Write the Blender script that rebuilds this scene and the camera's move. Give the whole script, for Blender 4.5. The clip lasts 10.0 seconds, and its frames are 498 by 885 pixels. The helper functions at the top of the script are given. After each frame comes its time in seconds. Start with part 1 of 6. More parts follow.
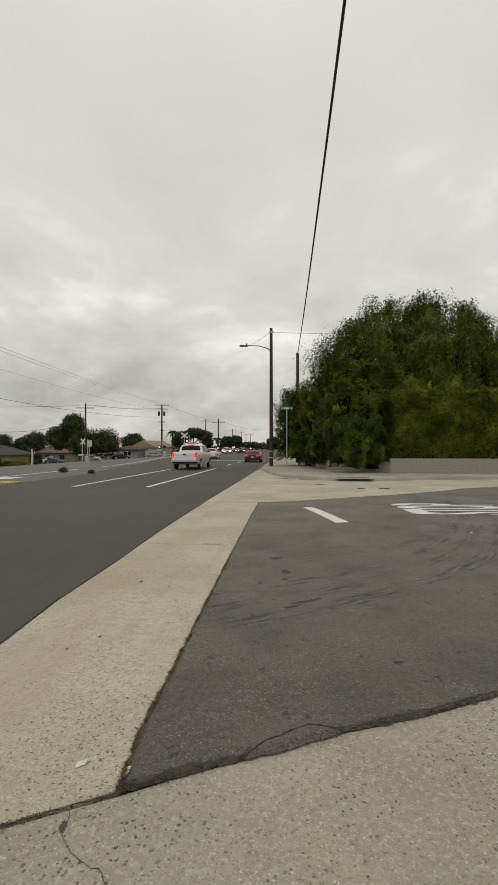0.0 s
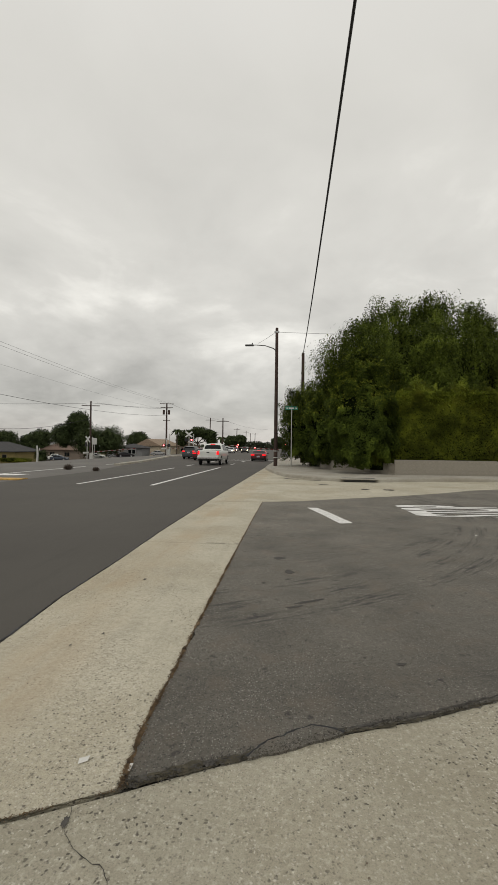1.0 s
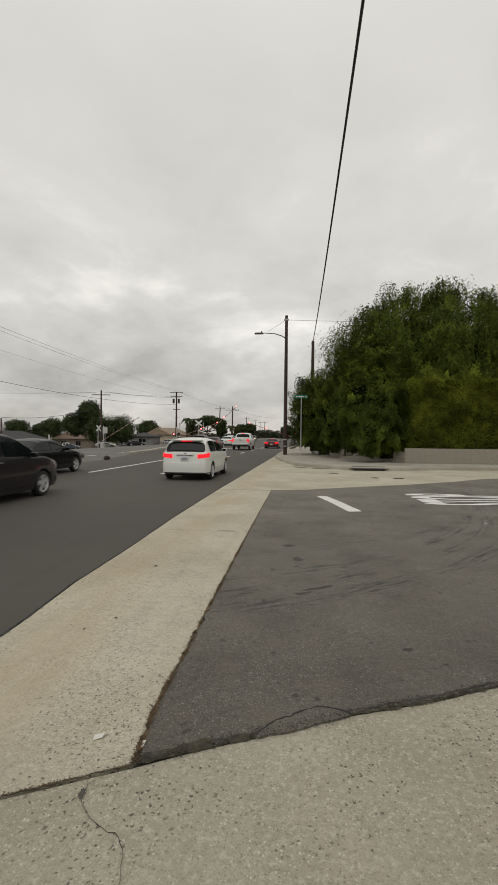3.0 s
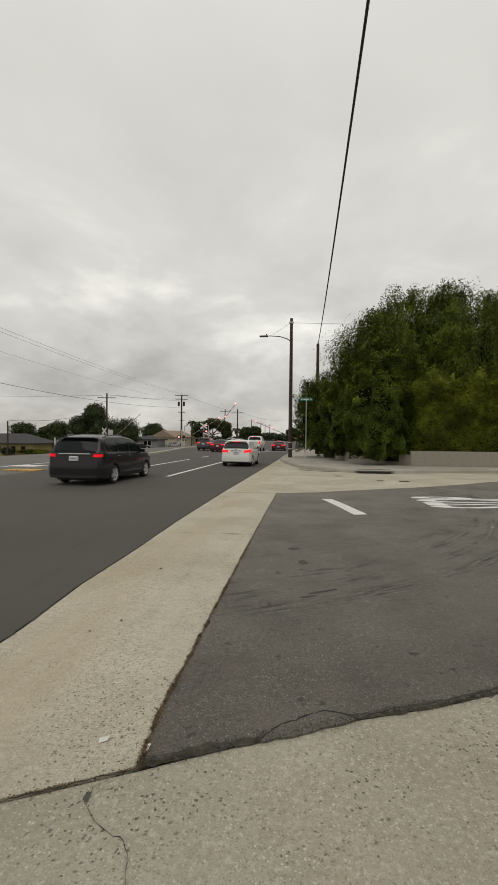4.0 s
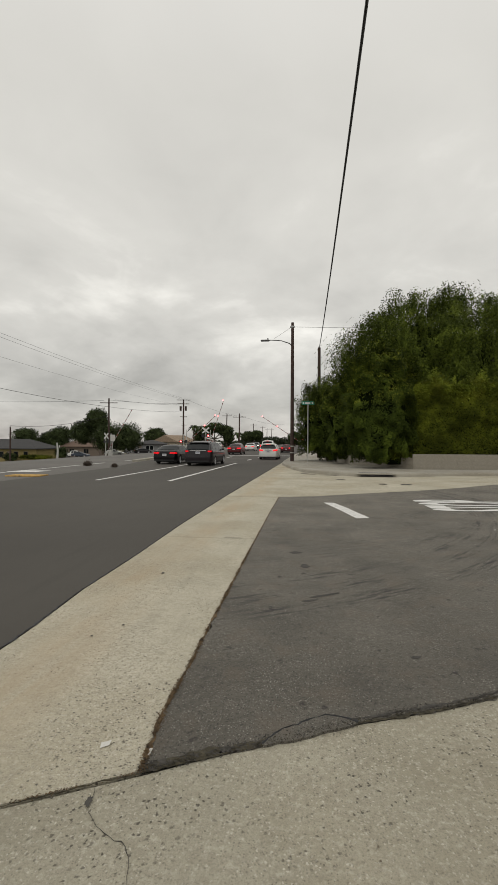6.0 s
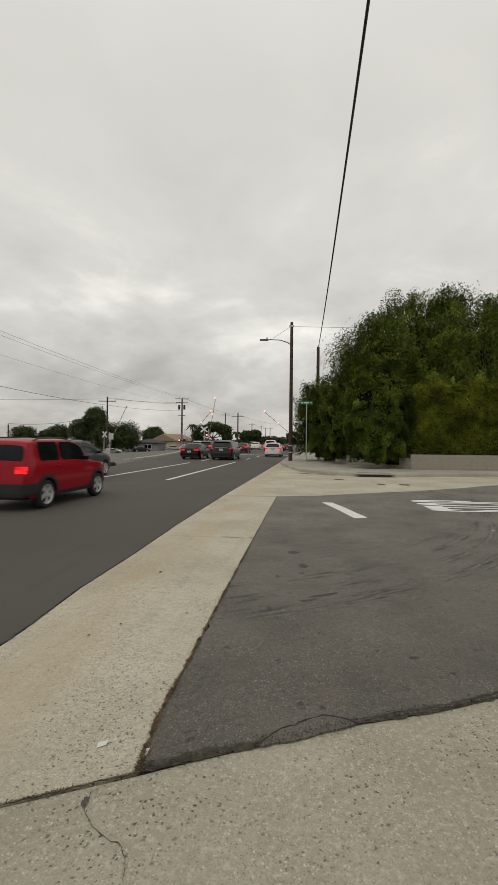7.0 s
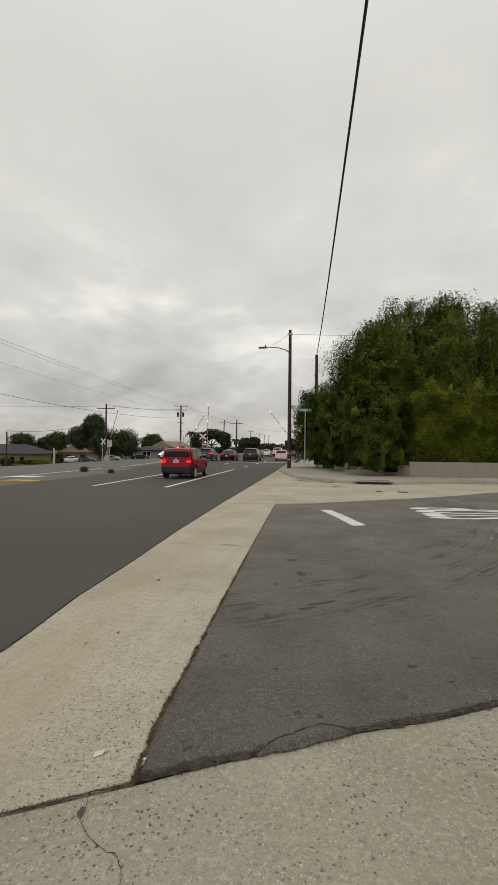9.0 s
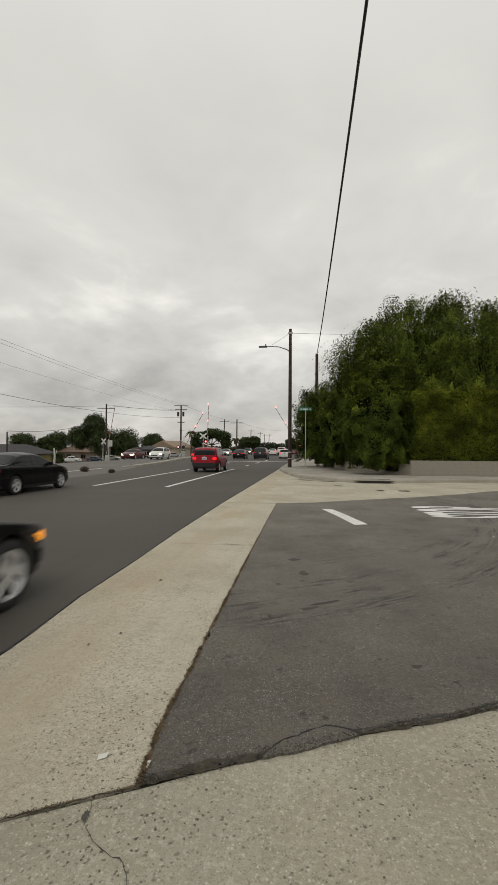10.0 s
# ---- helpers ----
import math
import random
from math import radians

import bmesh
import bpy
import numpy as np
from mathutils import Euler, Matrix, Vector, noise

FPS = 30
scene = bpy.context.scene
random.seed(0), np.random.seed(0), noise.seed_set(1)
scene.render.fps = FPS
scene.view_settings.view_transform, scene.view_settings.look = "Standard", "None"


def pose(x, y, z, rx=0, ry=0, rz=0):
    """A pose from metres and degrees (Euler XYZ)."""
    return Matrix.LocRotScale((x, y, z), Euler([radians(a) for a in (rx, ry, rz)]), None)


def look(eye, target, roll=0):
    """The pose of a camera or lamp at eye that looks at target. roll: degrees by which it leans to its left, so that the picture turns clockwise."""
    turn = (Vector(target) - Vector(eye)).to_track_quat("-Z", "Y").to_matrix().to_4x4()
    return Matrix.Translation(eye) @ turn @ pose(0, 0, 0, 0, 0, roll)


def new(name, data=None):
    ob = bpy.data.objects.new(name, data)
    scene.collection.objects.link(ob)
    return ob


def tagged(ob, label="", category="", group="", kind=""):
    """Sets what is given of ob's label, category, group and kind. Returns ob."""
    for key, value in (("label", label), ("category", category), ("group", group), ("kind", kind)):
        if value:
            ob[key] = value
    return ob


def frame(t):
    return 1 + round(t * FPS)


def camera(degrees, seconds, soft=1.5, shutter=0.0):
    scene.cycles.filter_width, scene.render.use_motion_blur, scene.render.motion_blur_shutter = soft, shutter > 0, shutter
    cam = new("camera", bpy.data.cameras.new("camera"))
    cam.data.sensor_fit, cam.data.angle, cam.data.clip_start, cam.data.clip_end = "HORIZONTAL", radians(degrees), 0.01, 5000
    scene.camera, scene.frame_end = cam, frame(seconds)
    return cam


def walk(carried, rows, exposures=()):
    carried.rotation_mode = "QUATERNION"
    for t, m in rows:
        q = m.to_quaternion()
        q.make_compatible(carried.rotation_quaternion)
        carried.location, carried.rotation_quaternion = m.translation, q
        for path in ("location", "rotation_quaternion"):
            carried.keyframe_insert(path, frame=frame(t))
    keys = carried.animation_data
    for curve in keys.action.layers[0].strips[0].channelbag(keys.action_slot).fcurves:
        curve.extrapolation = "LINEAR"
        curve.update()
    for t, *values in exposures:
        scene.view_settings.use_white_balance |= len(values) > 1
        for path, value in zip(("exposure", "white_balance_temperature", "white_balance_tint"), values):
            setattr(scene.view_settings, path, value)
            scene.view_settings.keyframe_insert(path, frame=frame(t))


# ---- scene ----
cam = camera(57.8, 10.0, 1.5, 0.4)
PATH = [
    (0, (-0.007, 0.02, 1.664), (-0.206, 2.01, 1.685), 0.0),
    (0.5, (-0.016, 0.029, 1.659), (-0.219, 2.018, 1.685), 0.4),
    (1, (-0.015, 0.021, 1.663), (-0.233, 2.009, 1.682), 0.7),
    (1.5, (-0.012, 0.009, 1.664), (-0.237, 1.996, 1.675), 0.6),
    (2, (-0.003, -0.003, 1.67), (-0.224, 1.984, 1.65), 0.6),
    (2.5, (-0.001, -0.019, 1.669), (-0.249, 1.965, 1.644), 0.6),
    (3, (-0.001, -0.018, 1.665), (-0.261, 1.964, 1.633), 0.6),
    (4.5, (-0.001, -0.021, 1.668), (-0.292, 1.958, 1.657), 0.5),
    (5, (0.012, -0.029, 1.669), (-0.279, 1.95, 1.665), 0.3),
    (5.5, (0.013, -0.032, 1.666), (-0.278, 1.947, 1.665), 0.2),
    (7, (0.005, -0.018, 1.665), (-0.279, 1.961, 1.66), 0.6),
    (7.5, (0.003, -0.02, 1.667), (-0.274, 1.96, 1.662), 0.8),
    (8, (0.006, -0.023, 1.667), (-0.276, 1.957, 1.657), 0.9),
    (8.5, (0.017, -0.029, 1.669), (-0.263, 1.951, 1.683), 0.8),
    (9, (0.016, -0.036, 1.671), (-0.263, 1.944, 1.698), 0.6),
    (9.5, (0.011, -0.025, 1.671), (-0.268, 1.955, 1.696), 0.4),
    (10, (-0.009, -0.012, 1.67), (-0.289, 1.968, 1.694), 0.4),
]
walk(cam, [(t, look(eye, target, roll)) for t, eye, target, roll in PATH])

# ---- world and light ----
world = bpy.data.worlds.new("overcast")
scene.world = world
world.use_nodes = True
wn, wl = world.node_tree.nodes, world.node_tree.links
wn.clear()


def wnode(kind, **kw):
    n = wn.new(kind)
    for k, v in kw.items():
        n.inputs[k].default_value = v
    return n


def wmath(op, a, b=None, clamp=False):
    n = wn.new("ShaderNodeMath")
    n.operation, n.use_clamp = op, clamp
    for i, v in enumerate((a, b)):
        if v is None:
            continue
        if isinstance(v, (int, float)):
            n.inputs[i].default_value = v
        else:
            wl.new(v, n.inputs[i])
    return n.outputs[0]


sky_dir = wn.new("ShaderNodeTexCoord").outputs["Generated"]
sep = wn.new("ShaderNodeSeparateXYZ")
wl.new(sky_dir, sep.inputs[0])
up = wmath("MAXIMUM", sep.outputs[2], 0.0)
den = wmath("ADD", up, 0.36)
comb = wn.new("ShaderNodeCombineXYZ")
wl.new(wmath("DIVIDE", sep.outputs[0], den), comb.inputs[0])
wl.new(wmath("DIVIDE", sep.outputs[1], den), comb.inputs[1])
comb.inputs[2].default_value = 3.3
big = wnode("ShaderNodeTexNoise", Scale=1.9, Detail=6.0, Roughness=0.52, Distortion=0.35)
fine = wnode("ShaderNodeTexNoise", Scale=6.0, Detail=5.0, Roughness=0.55, Distortion=0.4)
wl.new(comb.outputs[0], big.inputs["Vector"])
wl.new(comb.outputs[0], fine.inputs["Vector"])
cloud = wmath("ADD", wmath("MULTIPLY", big.outputs[0], 0.80), wmath("MULTIPLY", fine.outputs[0], 0.20))
# layer thickness: smooth overhead, patchier towards the horizon
patchy = wmath("SUBTRACT", 1.0, wmath("MULTIPLY", up, 1.15), clamp=True)
delta = wmath("MULTIPLY", wmath("SUBTRACT", cloud, 0.5), wmath("ADD", wmath("MULTIPLY", wmath("MULTIPLY", patchy, patchy), 2.3), 0.14))
ramp = wn.new("ShaderNodeValToRGB")
ramp.color_ramp.elements[0].position, ramp.color_ramp.elements[0].color = 0.0, (0.55, 0.52, 0.485, 1)
ramp.color_ramp.elements[1].position, ramp.color_ramp.elements[1].color = 1.0, (0.83, 0.815, 0.785, 1)
for pos, v in ((0.08, 0.52), (0.16, 0.57), (0.26, 0.655), (0.42, 0.685), (0.62, 0.70)):
    e = ramp.color_ramp.elements.new(pos)
    e.color = (v, v * 0.976, v * 0.906, 1)
wl.new(up, ramp.inputs[0])
# thin places in the layer let more light through
thin = wmath("MULTIPLY", wmath("MAXIMUM", wmath("SUBTRACT", cloud, 0.535), 0.0), wmath("MULTIPLY", wmath("MULTIPLY", wmath("SUBTRACT", up, 0.10, clamp=True), 9.0, clamp=True), wmath("MULTIPLY", patchy, 2.4)))
gain = wmath("MAXIMUM", wmath("ADD", wmath("ADD", delta, thin), 1.0), 0.45)
mixc = wn.new("ShaderNodeVectorMath")
mixc.operation = "SCALE"
wl.new(ramp.outputs[0], mixc.inputs[0])
wl.new(gain, mixc.inputs[3])
nishita = wn.new("ShaderNodeTexSky")
nishita.sky_type, nishita.sun_disc = "NISHITA", False
nishita.sun_elevation, nishita.sun_rotation = radians(48), radians(200)
nsc = wn.new("ShaderNodeVectorMath")
nsc.operation = "SCALE"
wl.new(nishita.outputs[0], nsc.inputs[0])
nsc.inputs[3].default_value = 0.004
both = wn.new("ShaderNodeVectorMath")
both.operation = "ADD"
wl.new(mixc.outputs[0], both.inputs[0])
wl.new(nsc.outputs[0], both.inputs[1])
bg = wnode("ShaderNodeBackground", Strength=1.0)
wl.new(both.outputs[0], bg.inputs["Color"])
wl.new(bg.outputs[0], wn.new("ShaderNodeOutputWorld").inputs[0])

sun = new("sun", bpy.data.lights.new("sun", "SUN"))
sun.data.energy, sun.data.angle, sun.data.color = 0.6, radians(40), (1.0, 0.97, 0.92)
sun.matrix_world = look((-10, -30, 60), (0, 5, 0))
scene.view_settings.exposure = 0.0


# ---- materials ----
class Mat:
    """A small builder for node materials."""

    def __init__(self, name, color=(0.5, 0.5, 0.5), rough=0.7, metal=0.0):
        self.m = bpy.data.materials.new(name)
        self.m.use_nodes = True
        self.n, self.l = self.m.node_tree.nodes, self.m.node_tree.links
        self.b = self.n["Principled BSDF"]
        self.b.inputs["Base Color"].default_value = (*color, 1)
        self.b.inputs["Roughness"].default_value = rough
        self.b.inputs["Metallic"].default_value = metal

    def coord(self):
        return self.n.new("ShaderNodeTexCoord").outputs["Object"]

    def noise(self, scale, detail=4.0, rough=0.55, stretch=None, vec=None):
        t = self.n.new("ShaderNodeTexNoise")
        t.inputs["Scale"].default_value, t.inputs["Detail"].default_value = scale, detail
        t.inputs["Roughness"].default_value = rough
        v = vec or self.coord()
        if stretch:
            mp = self.n.new("ShaderNodeMapping")
            mp.inputs["Scale"].default_value = stretch
            self.l.new(v, mp.inputs[0])
            v = mp.outputs[0]
        self.l.new(v, t.inputs["Vector"])
        return t.outputs[0]

    def cells(self, scale, out="Distance"):
        t = self.n.new("ShaderNodeTexVoronoi")
        t.inputs["Scale"].default_value = scale
        self.l.new(self.coord(), t.inputs["Vector"])
        return t.outputs[out]

    def dots(self, scale, lo, hi, keep):
        """Round grains: a share of the cells of a random lattice, each with a dot in it."""
        t = self.n.new("ShaderNodeTexVoronoi")
        t.inputs["Scale"].default_value = scale
        warp = self.n.new("ShaderNodeTexNoise")
        warp.inputs["Scale"].default_value, warp.inputs["Detail"].default_value = scale * 0.9, 2.0
        self.l.new(self.coord(), warp.inputs["Vector"])
        shift = self.n.new("ShaderNodeVectorMath")
        shift.operation = "MULTIPLY_ADD"
        self.l.new(warp.outputs["Color"], shift.inputs[0])
        shift.inputs[1].default_value = (1.3 / scale,) * 3
        self.l.new(self.coord(), shift.inputs[2])
        self.l.new(shift.outputs[0], t.inputs["Vector"])
        sp = self.n.new("ShaderNodeSeparateColor")
        self.l.new(t.outputs["Color"], sp.inputs[0])
        return self.math("MULTIPLY", self.curve(t.outputs["Distance"], lo, hi, 1.0, 0.0), self.curve(sp.outputs[0], 1 - keep - 0.02, 1 - keep + 0.02))

    def curve(self, src, lo, hi, a=0.0, b=1.0):
        r = self.n.new("ShaderNodeMapRange")
        r.inputs[1].default_value, r.inputs[2].default_value = lo, hi
        r.inputs[3].default_value, r.inputs[4].default_value = a, b
        self.l.new(src, r.inputs[0])
        return r.outputs[0]

    def math(self, op, a, b=0.0):
        n = self.n.new("ShaderNodeMath")
        n.operation = op
        for i, v in enumerate((a, b)):
            if isinstance(v, (int, float)):
                n.inputs[i].default_value = v
            else:
                self.l.new(v, n.inputs[i])
        return n.outputs[0]

    def mix(self, fac, a, b, mode="MIX"):
        n = self.n.new("ShaderNodeMix")
        n.data_type, n.blend_type = "RGBA", mode
        for sock, v in ((n.inputs[0], fac), (n.inputs[6], a), (n.inputs[7], b)):
            if isinstance(v, (int, float)):
                sock.default_value = v
            elif isinstance(v, tuple):
                sock.default_value = (*v, 1)
            else:
                self.l.new(v, sock)
        return n.outputs[2]

    def color(self, src):
        self.l.new(src, self.b.inputs["Base Color"])
        return self

    def rough(self, src):
        self.l.new(src, self.b.inputs["Roughness"])
        return self

    def bump(self, src, dist, strength=1.0):
        n = self.n.new("ShaderNodeBump")
        n.inputs["Distance"].default_value, n.inputs["Strength"].default_value = dist, strength
        self.l.new(src, n.inputs["Height"])
        self.l.new(n.outputs[0], self.b.inputs["Normal"])
        return self

    def island(self):
        return self.n.new("ShaderNodeNewGeometry").outputs["Random Per Island"]

    def objrand(self):
        return self.n.new("ShaderNodeObjectInfo").outputs["Random"]

    def ring(self, cx, cy, r, w):
        """1 on a circle of radius r round (cx, cy), fading over w."""
        d = self.n.new("ShaderNodeVectorMath")
        d.operation = "DISTANCE"
        flat = self.n.new("ShaderNodeVectorMath")
        flat.operation = "MULTIPLY"
        flat.inputs[1].default_value = (1, 1, 0)
        self.l.new(self.coord(), flat.inputs[0])
        self.l.new(flat.outputs[0], d.inputs[0])
        d.inputs[1].default_value = (cx, cy, 0)
        off = self.math("ABSOLUTE", self.math("SUBTRACT", d.outputs["Value"], r))
        sp = self.n.new("ShaderNodeSeparateXYZ")
        self.l.new(self.coord(), sp.inputs[0])
        cb = self.n.new("ShaderNodeCombineXYZ")
        self.l.new(self.math("MULTIPLY", d.outputs["Value"], 16.0), cb.inputs[0])
        self.l.new(self.math("MULTIPLY", sp.outputs[0], 2.2), cb.inputs[1])
        streak = self.curve(self.noise(1.0, 5, 0.7, vec=cb.outputs[0]), 0.46, 0.60)
        return self.math("MULTIPLY", self.curve(off, 0.3 * w, w, 1.0, 0.0), streak)


def road_asphalt(name, dark, light, speck=0.25):
    m = Mat(name, dark, 0.85)
    c = m.mix(m.curve(m.noise(0.22, 5), 0.35, 0.68), dark, light)
    c = m.mix(m.curve(m.noise(1.0, 4, 0.6, (6, 0.25, 1)), 0.52, 0.75, 0, 0.35), c, tuple(v * 0.72 for v in dark))
    c = m.mix(m.curve(m.noise(140, 2), 0.56, 0.75, 0, speck), c, tuple(min(1, v * 2.6) for v in light))
    m.color(c)
    m.bump(m.noise(170, 3), 0.004, 0.6)
    return m


def street_asphalt():
    m = Mat("worn_asphalt", (0.13, 0.125, 0.12), 0.82)
    c = m.mix(m.curve(m.noise(0.7, 6, 0.6), 0.34, 0.68), (0.160, 0.146, 0.118), (0.245, 0.226, 0.186))
    # darkened, finer wearing course nearer the main road's edge
    stone = m.math("MAXIMUM", m.dots(95, 0.20, 0.42, 0.30), m.dots(58, 0.18, 0.36, 0.22))
    c = m.mix(m.math("MULTIPLY", stone, m.curve(m.noise(2.2, 4, 0.6), 0.35, 0.62, 0.4, 1.0)), c, (0.60, 0.57, 0.50))
    c = m.mix(m.math("MULTIPLY", m.dots(80, 0.22, 0.45, 0.5), 0.8), c, (0.035, 0.032, 0.028))
    c = m.mix(m.curve(m.noise(130, 3, 0.7), 0.42, 0.62, 0, 0.35), c, (0.045, 0.041, 0.036))
    c = m.mix(m.curve(m.noise(26, 4, 0.7), 0.46, 0.66, 0, 0.35), c, (0.060, 0.055, 0.047))
    c = m.mix(m.curve(m.noise(2.6, 5, 0.6), 0.52, 0.68, 0, 0.35), c, (0.22, 0.175, 0.13))
    c = m.mix(m.curve(m.noise(5.5, 5, 0.65), 0.62, 0.68, 0, 0.75), c, (0.045, 0.04, 0.035))
    c = m.mix(m.curve(m.noise(0.9, 3, 0.5), 0.50, 0.70, 0, 0.4), c, (0.060, 0.056, 0.050))
    streak = m.curve(m.noise(1.1, 4, 0.6), 0.38, 0.56)
    for cx, cy, r, w, k in ((-5.0, 12.9, 9.70, 0.22, 0.95), (-5.0, 12.9, 9.25, 0.20, 0.9), (-5.0, 12.9, 8.85, 0.16, 0.8), (-3.8, 13.9, 8.2, 0.20, 0.6), (-6.7, 19.6, 12.5, 0.5, 0.45), (-6.7, 19.6, 14.1, 0.6, 0.4)):
        f = m.math("MULTIPLY", m.math("MULTIPLY", m.ring(cx, cy, r, w), streak), k)
        c = m.mix(f, c, (0.045, 0.042, 0.040))
    m.color(c)
    m.bump(m.noise(55, 5, 0.8), 0.030, 1.0)
    return m


def concrete(name, a, b, pits=0.8, scale=1.0):
    m = Mat(name, a, 0.9)
    c = m.mix(m.curve(m.noise(0.8 * scale, 7, 0.62), 0.36, 0.64), a, b)
    # broad damp and soiled patches, rubbed streaks
    c = m.mix(m.curve(m.noise(0.45, 4), 0.46, 0.66, 0, 0.65), c, tuple(v * k for v, k in zip(a, (0.80, 0.74, 0.64))))
    c = m.mix(m.curve(m.noise(2.2, 6, 0.65, (2.5, 0.5, 1)), 0.50, 0.72, 0, 0.22), c, (0.20, 0.18, 0.14))
    # exposed aggregate: pale and dark grains, in places worn open
    worn = m.curve(m.noise(1.1, 4, 0.6), 0.40, 0.62, 0.45, 1.0)
    c = m.mix(m.curve(m.noise(13, 5, 0.7), 0.42, 0.64, 0, 0.28), c, (0.25, 0.22, 0.165))
    pale = m.dots(56, 0.22, 0.40, 0.38)
    c = m.mix(m.math("MULTIPLY", pale, m.math("MULTIPLY", worn, 0.80)), c, (0.68, 0.64, 0.54))
    dark = m.dots(78, 0.20, 0.42, 0.45)
    c = m.mix(m.math("MULTIPLY", dark, m.math("MULTIPLY", worn, 0.80)), c, (0.12, 0.105, 0.08))
    c = m.mix(m.curve(m.noise(110, 4, 0.7), 0.45, 0.65, 0, 0.45), c, (0.20, 0.18, 0.14))
    c = m.mix(m.math("MULTIPLY", m.curve(m.noise(34, 4, 0.7), 0.48, 0.64, 0, 0.5), worn), c, (0.24, 0.215, 0.16))
    c = m.mix(m.curve(m.noise(30, 4, 0.65), 0.52, 0.70, 0, 0.4), c, (0.62, 0.585, 0.49))
    pit = m.math("MULTIPLY", m.math("MAXIMUM", m.dots(44, 0.18, 0.36, 0.32), m.dots(23, 0.10, 0.24, 0.20)), m.curve(m.noise(1.3, 3), 0.40, 0.56))
    c = m.mix(m.math("MULTIPLY", pit, pits), c, (0.055, 0.046, 0.036))
    m.color(c)
    m.bump(m.math("SUBTRACT", m.math("ADD", m.noise(85, 5, 0.75), m.math("MULTIPLY", pale, 0.3)), m.math("MULTIPLY", pit, 1.2)), 0.010, 0.7)
    return m


def gutter_concrete():
    """Gutter slabs, with a tan soiled course along the water's way and a paler rubbed edge."""
    m = concrete("gutter_concrete", (0.460, 0.424, 0.322), (0.590, 0.548, 0.426))
    base = m.b.inputs["Base Color"].links[0].from_socket
    sp = m.n.new("ShaderNodeSeparateXYZ")
    m.l.new(m.coord(), sp.inputs[0])
    wander = m.math("ADD", sp.outputs[0], m.math("MULTIPLY", m.math("SUBTRACT", m.noise(0.5, 3), 0.5), 0.9))
    band = m.math("MULTIPLY", m.curve(m.math("ABSOLUTE", m.math("ADD", wander, 2.05)), 0.12, 0.55, 1.0, 0.0), m.curve(m.noise(0.35, 4, 0.6), 0.34, 0.56))
    streak = m.curve(m.noise(1.0, 5, 0.6, (5, 0.35, 1)), 0.36, 0.62, 0.25, 0.75)
    m.color(m.mix(m.math("MULTIPLY", band, streak), base, (0.40, 0.315, 0.205)))
    return m


def plain(name, color, rough=0.6, metal=0.0, var=0.12, scale=6.0, bump=0.0):
    m = Mat(name, color, rough, metal)
    c = m.mix(m.curve(m.noise(scale, 5), 0.3, 0.7), tuple(v * (1 - var) for v in color), tuple(min(1, v * (1 + var)) for v in color))
    m.color(c)
    if bump:
        m.bump(m.noise(scale * 8, 4), bump)
    return m


def carpaint(name, color, coat=0.28, spec=0.15):
    m = Mat(name, color, 0.32)
    m.b.inputs["Coat Weight"].default_value, m.b.inputs["Coat Roughness"].default_value = coat, 0.05
    m.b.inputs["Specular IOR Level"].default_value = spec
    m.color(m.mix(m.curve(m.noise(2.0, 4), 0.4, 0.75, 0, 0.3), color, tuple(v * 0.85 + 0.002 for v in color)))
    return m


def window_glass():
    m = Mat("tinted_window_glass", (0.008, 0.010, 0.011), 0.05)
    m.b.inputs["Specular IOR Level"].default_value = 0.16
    m.color(m.mix(m.curve(m.noise(1.2, 3), 0.4, 0.7), (0.006, 0.008, 0.009), (0.014, 0.018, 0.019)))
    return m


def lit(name, color, strength, ribbed=False):
    m = Mat(name, tuple(v * 0.4 for v in color), 0.25)
    m.b.inputs["Specular IOR Level"].default_value = 0.12
    m.b.inputs["Emission Color"].default_value = (*color, 1)
    m.b.inputs["Emission Strength"].default_value = strength
    if ribbed:
        glow = m.curve(m.noise(1.0, 3, 0.6, (7, 7, 30)), 0.36, 0.62, 0.22 * strength, 1.35 * strength)
        m.l.new(glow, m.b.inputs["Emission Strength"])
    return m


def leaf(name, dark, light, yellow=None):
    m = Mat(name, dark, 0.75)
    c = m.mix(m.island(), dark, light)
    if yellow:
        c = m.mix(m.curve(m.noise(0.6, 4), 0.5, 0.72, 0, 0.7), c, yellow)
    # clump-sized patches paint lit tops and shaded gaps into the leaf colour
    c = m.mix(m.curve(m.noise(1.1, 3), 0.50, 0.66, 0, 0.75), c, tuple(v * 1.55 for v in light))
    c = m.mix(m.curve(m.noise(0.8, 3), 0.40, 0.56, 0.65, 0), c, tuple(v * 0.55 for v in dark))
    m.color(c)
    m.b.inputs["Subsurface Weight"].default_value = 0.0
    m.b.inputs["Specular IOR Level"].default_value = 0.08
    return m


